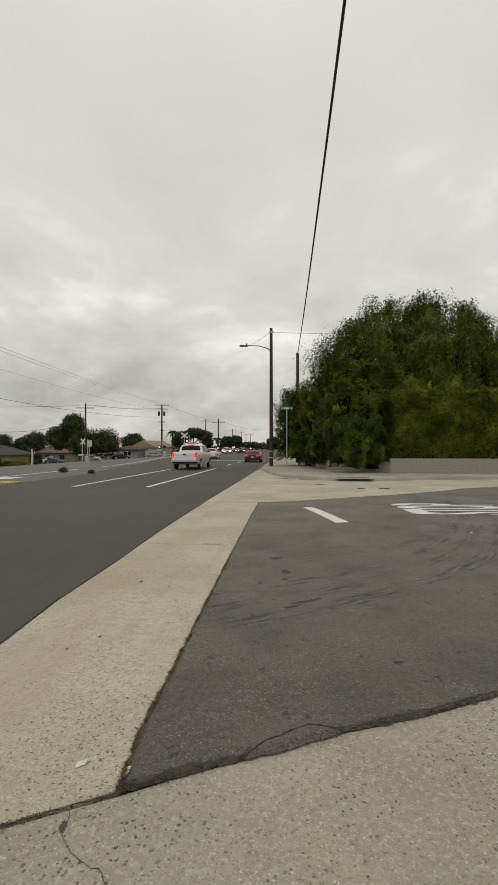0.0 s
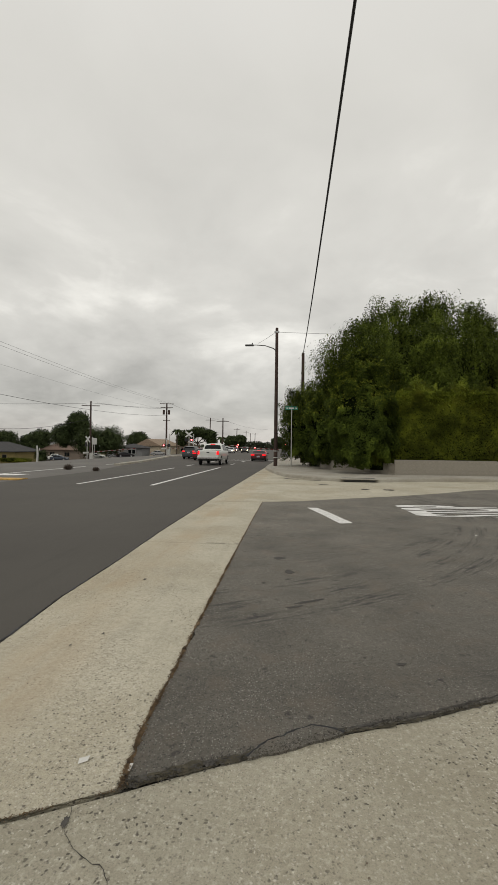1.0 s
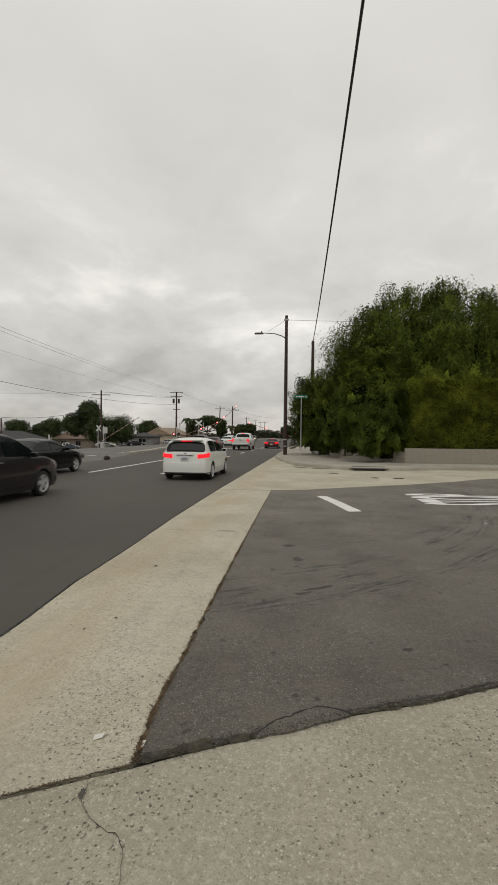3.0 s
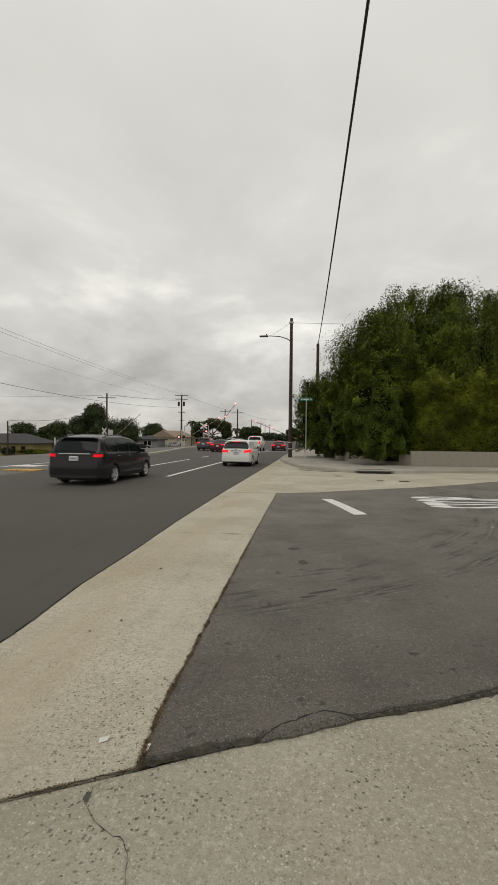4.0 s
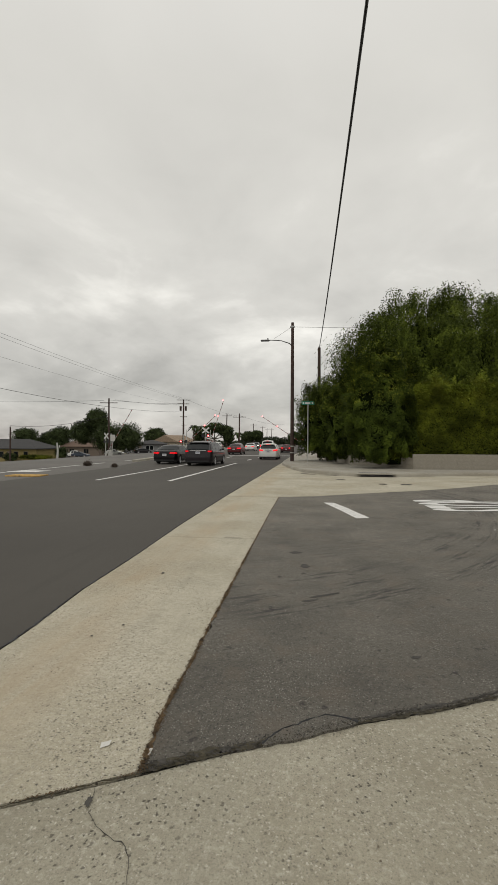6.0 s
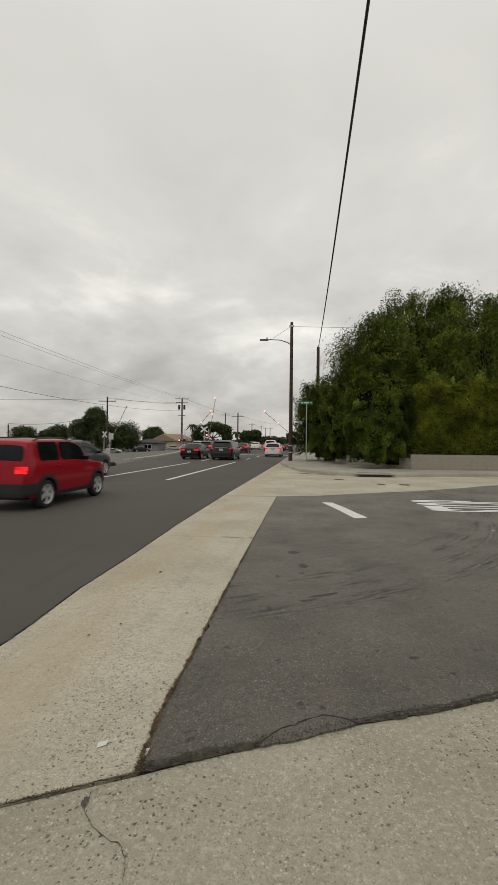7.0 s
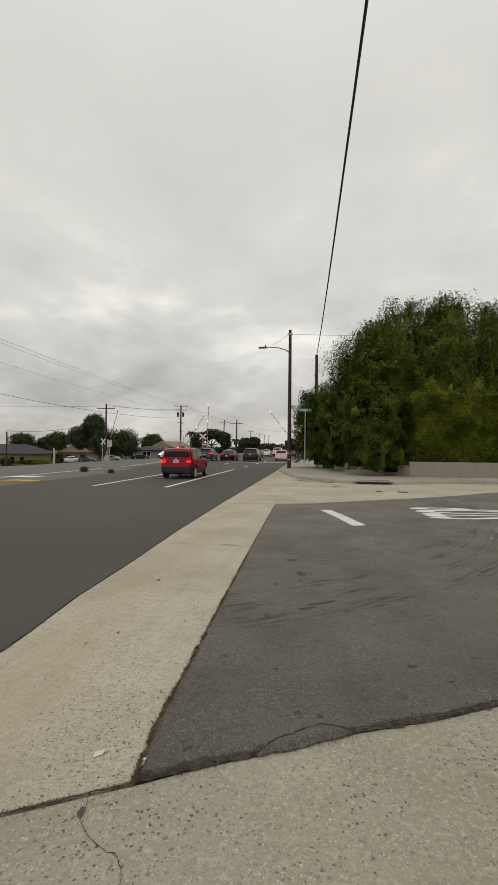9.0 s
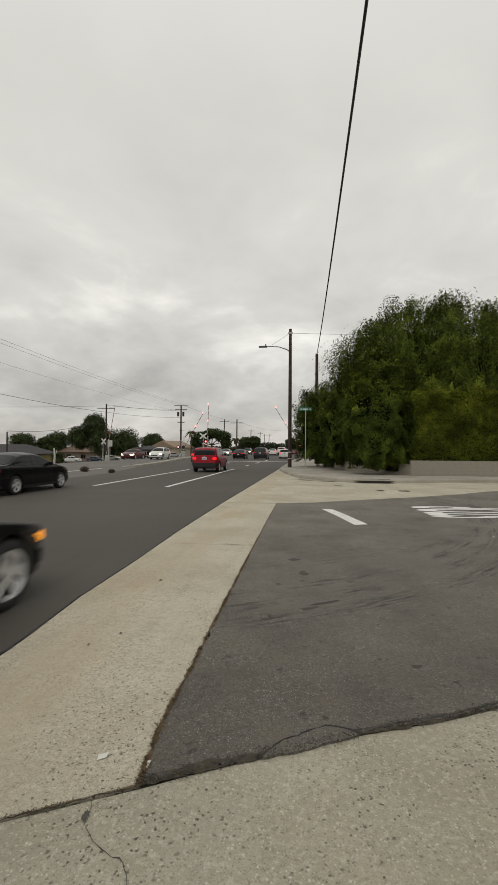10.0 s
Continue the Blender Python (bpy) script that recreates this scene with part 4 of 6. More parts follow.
def gate(key, x, y, side, length, z=0.0, lamps=True):
    """A crossing gate; side: +1 arm points to +x, -1 to -x."""
    t = thing("crossing_gate", "railway crossing gate with a red and white striped arm", "crossing gate", pose(x, y, z), "crossing gates")
    part("base", box((0, 0, 0.45), (0.45, 0.45, 0.9), 0.03), M["palesteel"], t)
    part("mast", tube([(0, 0.35, 0), (0, 0.35, 3.4)], 0.06, 8), M["palesteel"], t)
    arm = part("arm", box((length * 0.5 * side, 0, 0), (length, 0.045, 0.075), 0.008), M["armwhite"], t, "striped gate arm")
    arm.matrix_basis = pose(0, -0.25, 1.05)
    k, n = 0.6, 0
    while k < length - 0.3:
        part("stripe", box(((k + 0.2) * side, 0, 0), (0.4, 0.052, 0.082)), M["redstripe"], arm)
        k += 0.85
    for f in (0.99, 0.64) if lamps else ():
        part("lamp", box((length * f * side, -0.04, 0.08), (0.17, 0.12, 0.17), 0.04), M["signal"], arm)
    part("counterweight", box((-0.75 * side, 0, 0), (0.9, 0.12, 0.25), 0.02), M["palesteel"], arm)
    GATES[key] = (arm, side)
    return t


def crossbuck(x, y, z=0.0, cross=True, h=3.6, on=(True, True), turn=0):
    t = thing("crossing_signal", "railway crossing mast with white crossbuck and red lights", "crossing signal", pose(x, y, z, 0, 0, turn), "crossing signals")
    part("mast", tube([(0, 0, -0.1), (0, 0, h)], 0.06, 8), M["palesteel"], t)
    if cross:
        for a in (38, -38):
            b = part("crossbuck_blade", box((0, 0, 0), (1.35, 0.03, 0.23), 0.006), M["white"], t)
            b.matrix_basis = pose(0, -0.09 - 0.02 * (a > 0), h - 0.3, 0, a, 0)
    bar = part("lamp_bar", box((0, -0.06, h - 1.15), (1.0, 0.06, 0.06), 0.01), M["black"], t)
    for s, o in ((-0.42, on[0]), (0.42, on[1])):
        bk = part("backplate", tube([(s, -0.08, h - 1.15), (s, -0.11, h - 1.15)], 0.27, 14), M["black"], bar)
        if o:
            bk2 = part("lamp", tube([(s, -0.115, h - 1.15), (s, -0.15, h - 1.15)], 0.12, 12), M["signal"], bar)
    return t


# ---- vehicles ----
def lathe(prof, seg=24):
    """A surface of revolution round the x axis."""
    bm = bmesh.new()
    rings = [[bm.verts.new((x, r * math.cos(a), r * math.sin(a))) for a in np.linspace(0, 2 * math.pi, seg, endpoint=False)] for x, r in prof]
    for r0, r1 in zip(rings, rings[1:]):
        for k in range(seg):
            bm.faces.new((r0[k], r0[(k + 1) % seg], r1[(k + 1) % seg], r1[k]))
    return bm


WHEEL_MESH = {}


def wheel_meshes(r):
    if r not in WHEEL_MESH:
        t = lathe([(-0.10, 0.02), (-0.10, 0.93 * r), (-0.065, r), (0.065, r), (0.10, 0.93 * r), (0.105, 0.69 * r), (0.06, 0.66 * r), (0.06, 0.02)])
        tyre = from_bm("tyre", t, M["tyre"], True)
        bm = lathe([(0.055, 0.60 * r), (0.100, 0.66 * r), (0.106, 0.70 * r), (0.098, 0.71 * r)])
        for k in range(5):
            a = k * 2 * math.pi / 5
            for da in (-0.16, 0.16):
                add_box(bm, (0.082, 0.34 * r * math.cos(a + da), 0.34 * r * math.sin(a + da)), (0.022, 0.66 * r, 0.055), 0, Matrix.Rotation(a + da, 4, "X"))
        add_tube(bm, [(0.07, 0, 0), (0.10, 0, 0)], 0.075, 12)
        WHEEL_MESH[r] = (tyre, from_bm("rim", bm, M["rim"]))
    return WHEEL_MESH[r]


class Shell:
    """The outer surface of a vehicle, as a function of the distance along it."""

    SIDE = ((-0.3, 0.90), (0.0, 0.955), (0.15, 0.985), (0.45, 1.0), (0.72, 0.99), (0.9, 0.965), (1.0, 0.93), (1.4, 0.90))

    def __init__(self, s):
        self.W, self.low0 = s["W"] / 2, s.get("low", 0.22)
        self.y0, self.y1 = -s["ro"], s["L"] - s["ro"]
        k = s["L"] / s["top"][-1][0]
        self.ty = [self.y0 + u * k for u, z in s["top"]]
        self.tz = [z * s.get("zs", 1.0) for u, z in s["top"]]
        self.b_rear, self.b_front = s["belt"]
        self.tum, self.r, self.wb = s.get("tumble", 0.36), s["r"], s["wb"]
        self.arch = s["r"] + s.get("archgap", 0.055)
        self.k, self.crown = k, s.get("crown", 0.085)

    def top(self, y):
        return float(np.mean([np.interp(y + d, self.ty, self.tz) for d in (-0.03, 0.0, 0.03)]))

    def belt(self, y):
        u = (y - self.y0) / (self.y1 - self.y0)
        return self.b_rear + (self.b_front - self.b_rear) * u

    def width(self, y):
        a = max(0.0, (self.y0 + 0.55 - y) / 0.55)
        b = max(0.0, (y - self.y1 + 1.0) / 1.0)
        return self.W * (1 - 0.15 * a**2.4 - 0.30 * b**2.6)

    def low(self, y):
        z = self.low0 + 0.12 * max(0.0, (self.y0 + 0.35 - y) / 0.35) ** 1.5 + 0.08 * max(0.0, (y - self.y1 + 0.4) / 0.4) ** 2
        for c in (0.0, self.wb):
            q = self.arch**2 - (y - c) ** 2
            if q > 0:
                z = max(z, self.r + math.sqrt(q))
        return z

    def side(self, y, z):
        s = (z - self.low0) / max(0.1, self.belt(y) - self.low0)
        return self.width(y) * float(np.interp(s, [p[0] for p in self.SIDE], [p[1] for p in self.SIDE]))

    def shoulder(self, y):
        return min(self.belt(y), self.top(y) - 0.035)

    def glass(self, y, f):
        """A point of the side above the shoulder; f 0 at the shoulder, 1 at the roof's edge."""
        zs, zt = self.shoulder(y), self.top(y)
        g = zt - zs
        crown = min(self.crown, 0.55 * g)
        h = (g - crown) * f
        return self.side(y, zs) - 0.012 * min(1, f * 8) * min(1, g * 4) - self.tum * h * (0.75 + 0.5 * f * min(1, g)), zs + h

    def roof(self, y, s):
        xr, zr = self.glass(y, 1.0)
        zt = self.top(y)
        return xr * s, zt - (zt - zr) * abs(s) ** 3.2

    def half(self, y):
        zl, zs = self.low(y), self.shoulder(y)
        zl = min(zl, zs - 0.04)
        pts = [(0.0, zl), (self.side(y, zl) * 0.82, zl)]
        pts += [(self.side(y, zl + q * (zs - zl)), zl + q * (zs - zl)) for q in (0, 0.08, 0.22, 0.4, 0.58, 0.76, 0.9, 1.0)]
        pts += [self.glass(y, f) for f in (0.12, 0.35, 0.6, 0.82, 0.95)]
        pts += [self.roof(y, q) for q in (0.985, 0.93, 0.82, 0.6, 0.3, 0.0)]
        return pts

    def stations(self):
        ys = list(np.linspace(self.y0, self.y1, 40)) + self.ty + [self.y0 + d for d in (0.015, 0.035, 0.06, 0.09, 0.13, 0.18)] + [self.y1 - d for d in (0.02, 0.05, 0.09, 0.14)]
        for c in (0.0, self.wb):
            ys += [c + self.arch * math.sin(a) for a in np.linspace(-math.pi / 2, math.pi / 2, 15)]
        out = []
        for y in sorted(ys):
            if self.y0 <= y <= self.y1 and (not out or y - out[-1] > 0.008):
                out.append(y)
        return out

    def body(self):
        vs, fs = [], []
        for y in self.stations():
            h = self.half(y)
            vs += [(x, y, z) for x, z in h] + [(-x, y, z) for x, z in h[-2:0:-1]]
        n = 2 * len(h) - 2
        m = len(vs) // n
        for i in range(m - 1):
            for k in range(n):
                a, b = i * n + k, i * n + (k + 1) % n
                fs.append((a, b, b + n, a + n))
        fs += [tuple(range(n)), tuple(range((m - 1) * n, m * n))[::-1]]
        return vs, fs

    def end_y(self, z, end):
        """Where the rear (-1) or front (+1) face stands at the height z."""
        for d in np.linspace(0, 1.2, 121):
            y = self.y0 + d if end < 0 else self.y1 - d
            if self.top(y) - 0.02 >= z:
                return y
        return self.y0 + 0.1 if end < 0 else self.y1 - 0.3

    def wrap(self, z0, z1, x0, back, end, sx, proud=0.012, thick=0.05, rise=0.0):
        """A patch on a rear or front corner from x0 outwards and back along the side."""
        nz, out, inn = 5, [], []
        for i in range(nz + 1):
            v = i / nz
            z = z0 + (z1 - z0) * v
            ye = self.end_y(z, end)
            we = self.side(ye, z)
            plan = [(x0 + (we - x0) * u, ye) for u in (0.0, 0.3, 0.6, 0.85, 0.96)]
            plan += [(self.side(ye - end * back * u, z), ye - end * back * u) for u in (0.06, 0.3, 0.65, 1.0)]
            for k, (x, y) in enumerate(plan):
                u = min(1.0, max(0.0, (k - 2) / 4))
                lift = rise * k / 8
                out.append((sx * (x + proud * u), y + end * proud * (1 - u * 0.7), z + lift))
                inn.append((sx * (x - thick * u), y - end * thick * (1 - u * 0.7), z + lift))
        w = 9
        fs = [(i * w + k, i * w + k + 1, (i + 1) * w + k + 1, (i + 1) * w + k) for i in range(nz) for k in range(w - 1)]
        rim = list(range(w)) + [i * w + w - 1 for i in range(1, nz + 1)] + [nz * w + k for k in range(w - 2, -1, -1)] + [i * w for i in range(nz - 1, 0, -1)]
        n = len(out)
        fs += [(a, b, b + n, a + n) for a, b in zip(rim, rim[1:] + rim[:1])]
        return out + inn, fs

    def side_pane(self, ya, yb, sx, f0=0.05, f1=0.93):
        """A side window; its ends lean in towards the top."""
        vs, fs = [], []
        nu, nv = 12, 5
        for j in range(nv + 1):
            v = j / nv
            f = f0 + (f1 - f0) * v
            rnd = 0.05 * (abs(2 * v - 1) ** 6)
            for i in range(nu + 1):
                y = ya + rnd + (yb - ya - 2 * rnd) * i / nu
                x, z = self.glass(y, f)
                vs.append((sx * (x + 0.008), y, z))
        for j in range(nv):
            for i in range(nu):
                a = j * (nu + 1) + i
                fs.append((a, a + 1, a + nu + 2, a + nu + 1))
        n = len(vs)
        rim = list(range(nu + 1)) + [j * (nu + 1) + nu for j in range(1, nv + 1)] + [nv * (nu + 1) + i for i in range(nu - 1, -1, -1)] + [j * (nu + 1) for j in range(nv - 1, 0, -1)]
        vs += [(x - sx * 0.02, y, z) for x, y, z in vs]
        fs += [(a, b, b + n, a + n) for a, b in zip(rim, rim[1:] + rim[:1])]
        return vs, fs

    def end_pane(self, ya, yb, share):
        """The windscreen or the rear window."""
        vs, fs = [], []
        nu, nv = 12, 6
        for j in range(nv + 1):
            y = ya + (yb - ya) * j / nv
            dz = (self.top(y + 0.02) - self.top(y - 0.02)) / 0.04
            ln = math.hypot(dz, 1.0)
            e = 1 - 0.06 * abs(2 * j / nv - 1) ** 5
            for i in range(nu + 1):
                x, z = self.roof(y, share * e * (2 * i / nu - 1))
                vs.append((x, y - dz / ln * 0.010, z + 0.010 / ln))
        for j in range(nv):
            for i in range(nu):
                a = j * (nu + 1) + i
                fs.append((a, a + 1, a + nu + 2, a + nu + 1))
        n = len(vs)
        rim = list(range(nu + 1)) + [j * (nu + 1) + nu for j in range(1, nv + 1)] + [nv * (nu + 1) + i for i in range(nu - 1, -1, -1)] + [j * (nu + 1) for j in range(nv - 1, 0, -1)]
        vs += [(x, y, z - 0.03) for x, y, z in vs]
        fs += [(a, b, b + n, a + n) for a, b in zip(rim, rim[1:] + rim[:1])]
        return vs, fs

    def side_strip(self, pts, sx, w, proud):
        """A narrow strip on the body side through (y, z) points."""
        vs, fs = [], []
        for i, (y, z) in enumerate(pts):
            a, b = pts[max(0, i - 1)], pts[min(len(pts) - 1, i + 1)]
            d = Vector((b[0] - a[0], b[1] - a[1])).normalized() * (w / 2)
            for q in (-1, 1):
                yy, zz = y - d.y * q, z + d.x * q
                vs.append((sx * (self.side(yy, zz) + proud), yy, zz))
            if i:
                k = 2 * i
                fs.append((k - 2, k - 1, k + 1, k))
        return vs, fs


WHEELS = {}


def closed_mesh(name, vf, mat, sharp=40):
    bm = bmesh.new()
    v = [bm.verts.new(p) for p in vf[0]]
    for f in vf[1]:
        bm.faces.new([v[k] for k in f])
    me = from_bm(name, bm, mat, True)
    me.set_sharp_from_angle(angle=radians(sharp))
    return me


def car(name, label, s):
    """A vehicle; its origin is on the ground below the rear axle, +y ahead."""
    paint = PAINT[s["paint"]]
    sh = Shell(s)
    W, wb, r, low, y0, y1 = sh.W, s["wb"], s["r"], sh.low0, sh.y0, sh.y1
    at = lambda u: y0 + u * sh.k
    t = thing(name, label, s.get("category", "car"), group=s.get("group", ""))
    put = lambda nm, vf, mat, par, lb="": part(nm, closed_mesh(nm, vf, mat), None, par, lb)
    body = put("body", sh.body(), paint, t)
    part("underbody", box((0, (y0 + y1) / 2, low + 0.16), (2 * W - 0.52, y1 - y0 - 0.5, 0.42), 0.04), M["black"], t)
    put("rear_window", sh.end_pane(at(s["rearwin"][0]), at(s["rearwin"][1]), s.get("rearshare", 0.9)), M["glass"], body)
    put("windscreen", sh.end_pane(at(s["screen"][0]), at(s["screen"][1]), 0.92), M["glass"], body)
    clad = M["black"] if s.get("clad") else paint
    zb0, zb1 = s.get("bumper", (low + 0.14, 0.60))
    lamp = M[s.get("lamp", "tail")]
    zl, hl, wl_, dl = s["tail"]
    for sx in (-1, 1):
        for ya, yb in s["windows"]:
            put("side_window", sh.side_pane(at(ya), at(yb), sx), M["glass"], body)
        put("rear_bumper", sh.wrap(zb0, zb1, 0.0, -y0 - sh.arch - 0.02, -1, sx, 0.022), clad, t)
        put("valance", sh.wrap(low + 0.05, zb0 + 0.02, 0.0, 0.35, -1, sx, 0.004), M["black"], t)
        put("tail_light", sh.wrap(zl - hl / 2, zl + hl / 2, W * 0.9 - s.get("inset", 0) - wl_, dl, -1, sx, 0.020, 0.05, s.get("slant", 0.0)), lamp, t)
        put("headlight", sh.wrap(s["head"] - 0.08, s["head"] + 0.06, W * 0.42, 0.32, 1, sx, 0.012), M[s.get("headlamp", "chrome")], t)
        put("front_bumper", sh.wrap(low + 0.1, 0.50, 0.0, 0.34, 1, sx, 0.018), clad, t)
        ym = at(s["windows"][-1][1]) - 0.12
        zm = sh.belt(ym) + 0.06
        mr = part("mirror", box((sx * (sh.side(ym, zm) + 0.10), ym, zm), (0.20, 0.10, 0.13), 0.045), PAINT["black"] if s.get("blackmirror") else paint, t)
        part("mirror_glass", box((sx * (sh.side(ym, zm) + 0.10), ym - 0.052, zm), (0.15, 0.006, 0.10), 0.0), M["glass"], mr)
        div = at(s["windows"][-1][0]) - 0.03
        for yy in (div, at(s["windows"][-1][1]) - 0.05):
            put("door_seam", sh.side_strip([(yy, z) for z in np.linspace(low + 0.10, sh.belt(yy), 7)], sx, 0.010, 0.003), M["black"], body)
        for yy in (div - 0.02, div + 0.20 if s.get("twodoor") else div - 0.95):
            zz = sh.belt(yy) - 0.11
            if yy > sh.arch * 0.4:
                part("door_handle", box((sx * (sh.side(yy, zz) + 0.012), yy - 0.14, zz), (0.03, 0.18, 0.03), 0.01), M["chrome"] if s.get("chromehandle") else paint, body)
        put("sill", sh.side_strip([(y, low + 0.035) for y in np.linspace(sh.arch + 0.02, wb - sh.arch - 0.02, 9)], sx, 0.10, 0.006), M["black"] if s.get("clad") or s["paint"] != "white" else paint, t)
        for c in (0.0, wb):
            if s.get("clad"):
                ring = [(c + (sh.arch + 0.035) * math.cos(a), r + (sh.arch + 0.035) * math.sin(a)) for a in np.linspace(math.pi * 1.02, -math.pi * 0.02, 19)]
                put("wheel_arch", sh.side_strip(ring, sx, 0.085, 0.012), M["black"], t, "black plastic arch trim")
            lip = [(c + (sh.arch - 0.004) * math.cos(a), r + (sh.arch - 0.004) * math.sin(a)) for a in np.linspace(math.pi, 0, 19)]
            vs, fs = sh.side_strip(lip, sx, 0.012, -0.002)
            n = len(vs)
            put("arch_liner", (vs + [(x - sx * 0.26, y, z) for x, y, z in vs], [(2 * i, 2 * i + 2, 2 * i + 2 + n, 2 * i + n) for i in range(18)]), M["black"], t)
        if s.get("rails"):
            rail = []
            for u in np.linspace(s["rails"][0], s["rails"][1], 8):
                x, z = sh.roof(at(u), 0.93)
                rail.append((sx * x, at(u), z + 0.055 * math.sin(math.pi * min(1.0, max(0.0, (u - s["rails"][0]) / (s["rails"][1] - s["rails"][0])))) ** 0.25))
            part("roof_rail", tube(rail, 0.020, 6), M["black"], t)
    if s.get("marker"):
        put("marker_light", sh.wrap(s["marker"] - 0.05, s["marker"] + 0.05, W * 0.72, 0.30, 1, 1, 0.022), M["amber"], t, "amber front marker light")
    if s.get("topbrake"):
        yy = at(s["rearwin"][1]) + 0.03
        part("high_brake_light", box((0, yy - 0.03, sh.top(yy) + 0.004), (0.40, 0.10, 0.04), 0.012), M["brake"], t)
    if s.get("spoiler"):
        yy = at(s["rearwin"][1])
        zz = sh.top(yy + 0.08)
        part("roof_spoiler", box((0, yy - 0.01, zz - 0.01), (2 * sh.glass(yy, 1.0)[0] * 0.86, 0.20, 0.035), 0.015), paint, t)
    yp = sh.end_y(s["plate"] + 0.05, -1) - 0.03
    pl = part("number_plate", box((0, yp, s["plate"]), (0.31, 0.05, 0.155), 0.006), M["plate"], t)
    part("plate_bar", box((0, yp - 0.028, s["plate"]), (0.22, 0.006, 0.06)), M["bars"], pl)
    part("grille", box((0, y1 - 0.03, 0.56), (W * 0.95, 0.09, 0.16), 0.03), M["black"], t)
    if s.get("trimbar"):
        part("chrome_strip", box((0, sh.end_y(s["trimbar"], -1) - 0.02, s["trimbar"]), (s.get("trimlen", 0.95), 0.05, 0.045), 0.012), M["chrome"], t)
    if s.get("badge"):
        part("badge", box((0, sh.end_y(s["badge"], -1) - 0.012, s["badge"]), (0.10, 0.03, 0.07), 0.012), M["chrome"], t)
    if s.get("pickup"):
        part("bed_floor", box((0, y0 + 1.08, 1.305), (W * 1.62, 1.86, 0.03)), M["black"], t)
        part("tailgate_panel", box((0, y0 + 0.01, 1.02), (W * 1.40, 0.06, 0.40), 0.015), paint, t)
        part("tailgate_handle", box((0, y0 - 0.03, 1.13), (0.24, 0.03, 0.08), 0.01), M["black"], t)
        part("step_bumper", box((0, y0 - 0.06, 0.66), (W * 1.86, 0.20, 0.20), 0.04), M["chrome"], t)
    tyre, rim = wheel_meshes(r)
    WHEELS[t.name] = []
    for sx in (-1, 1):
        for y in (0.0, wb):
            w = part("wheel", tyre, None, t)
            part("rim", rim, None, w)
            w.matrix_basis = pose(sx * (W - 0.115), y, r, 0, 0, 0 if sx > 0 else 180)
            WHEELS[t.name].append((w, sx, y, r, W))
    return t


HATCH = dict(paint="white", L=4.36, W=1.79, wb=2.70, ro=0.76, r=0.325, belt=(1.03, 0.96), top=[(0, 0.52), (0.03, 0.72), (0.06, 0.90), (0.10, 1.05), (0.30, 1.40), (0.42, 1.49), (0.9, 1.555), (1.7, 1.56), (2.3, 1.50), (2.6, 1.41), (3.35, 1.04), (3.6, 0.98), (4.1, 0.84), (4.28, 0.70), (4.36, 0.48)], rearwin=(0.115, 0.315), screen=(2.66, 3.28), windows=((0.62, 1.66), (1.72, 2.98)), tail=(0.88, 0.14, 0.34, 0.24), slant=0.06, head=0.70, topbrake=True, plate=0.80, trimbar=0.93, trimlen=0.62, badge=0.98, lamp="brake", rearshare=0.97, spoiler=True, marker=0.66, bumper=(0.30, 0.64), category="car")
VAN = dict(paint="charcoal", L=5.15, W=2.01, wb=3.00, ro=1.08, r=0.335, belt=(1.13, 1.02), top=[(0, 0.60), (0.03, 0.80), (0.07, 1.0), (0.10, 1.12), (0.32, 1.54), (0.42, 1.64), (1.0, 1.73), (2.4, 1.74), (3.0, 1.66), (3.3, 1.56), (4.1, 1.12), (4.35, 1.03), (4.9, 0.88), (5.08, 0.70), (5.15, 0.5)], rearwin=(0.115, 0.33), screen=(3.34, 4.04), windows=((0.62, 1.50), (1.55, 2.52), (2.58, 3.72)), tail=(1.02, 0.10, 0.22, 0.14), head=0.78, plate=0.92, trimbar=1.07, trimlen=1.15, lamp="tail", spoiler=True, rails=(0.7, 2.5), bumper=(0.38, 0.68), chromehandle=True, tumble=0.30, category="minivan")
REDSUV = dict(paint="red", L=4.23, W=1.80, wb=2.57, ro=0.80, r=0.345, belt=(1.14, 1.09), top=[(0, 0.66), (0.03, 0.82), (0.06, 1.06), (0.09, 1.17), (0.20, 1.52), (0.28, 1.62), (0.6, 1.68), (2.0, 1.69), (2.35, 1.64), (2.5, 1.58), (2.95, 1.14), (3.1, 1.08), (3.9, 1.0), (4.1, 0.9), (4.2, 0.7), (4.23, 0.55)], rearwin=(0.10, 0.215), screen=(2.53, 2.92), windows=((0.58, 1.42), (1.49, 2.66)), tail=(0.95, 0.16, 0.22, 0.05), inset=0.02, head=0.86, archgap=0.06, plate=0.94, clad=True, bumper=(0.40, 0.64), rearshare=0.96, crown=0.05, tumble=0.24, rails=(0.55, 2.1), low=0.29, lamp="brake", blackmirror=True, badge=1.07, category="suv")
SUV = dict(paint="grey", L=4.60, W=1.85, wb=2.66, ro=0.95, r=0.345, belt=(1.10, 1.02), top=[(0, 0.6), (0.04, 0.8), (0.08, 1.02), (0.12, 1.1), (0.40, 1.50), (0.5, 1.58), (1.0, 1.66), (2.2, 1.67), (2.6, 1.58), (3.4, 1.1), (3.6, 1.03), (4.3, 0.92), (4.52, 0.7), (4.6, 0.5)], rearwin=(0.14, 0.40), screen=(2.66, 3.34), windows=((0.66, 1.62), (1.70, 3.02)), tail=(1.0, 0.15, 0.34, 0.20), head=0.80, plate=0.85, rails=(0.7, 2.2), low=0.26, spoiler=True, lamp="brake", category="suv")
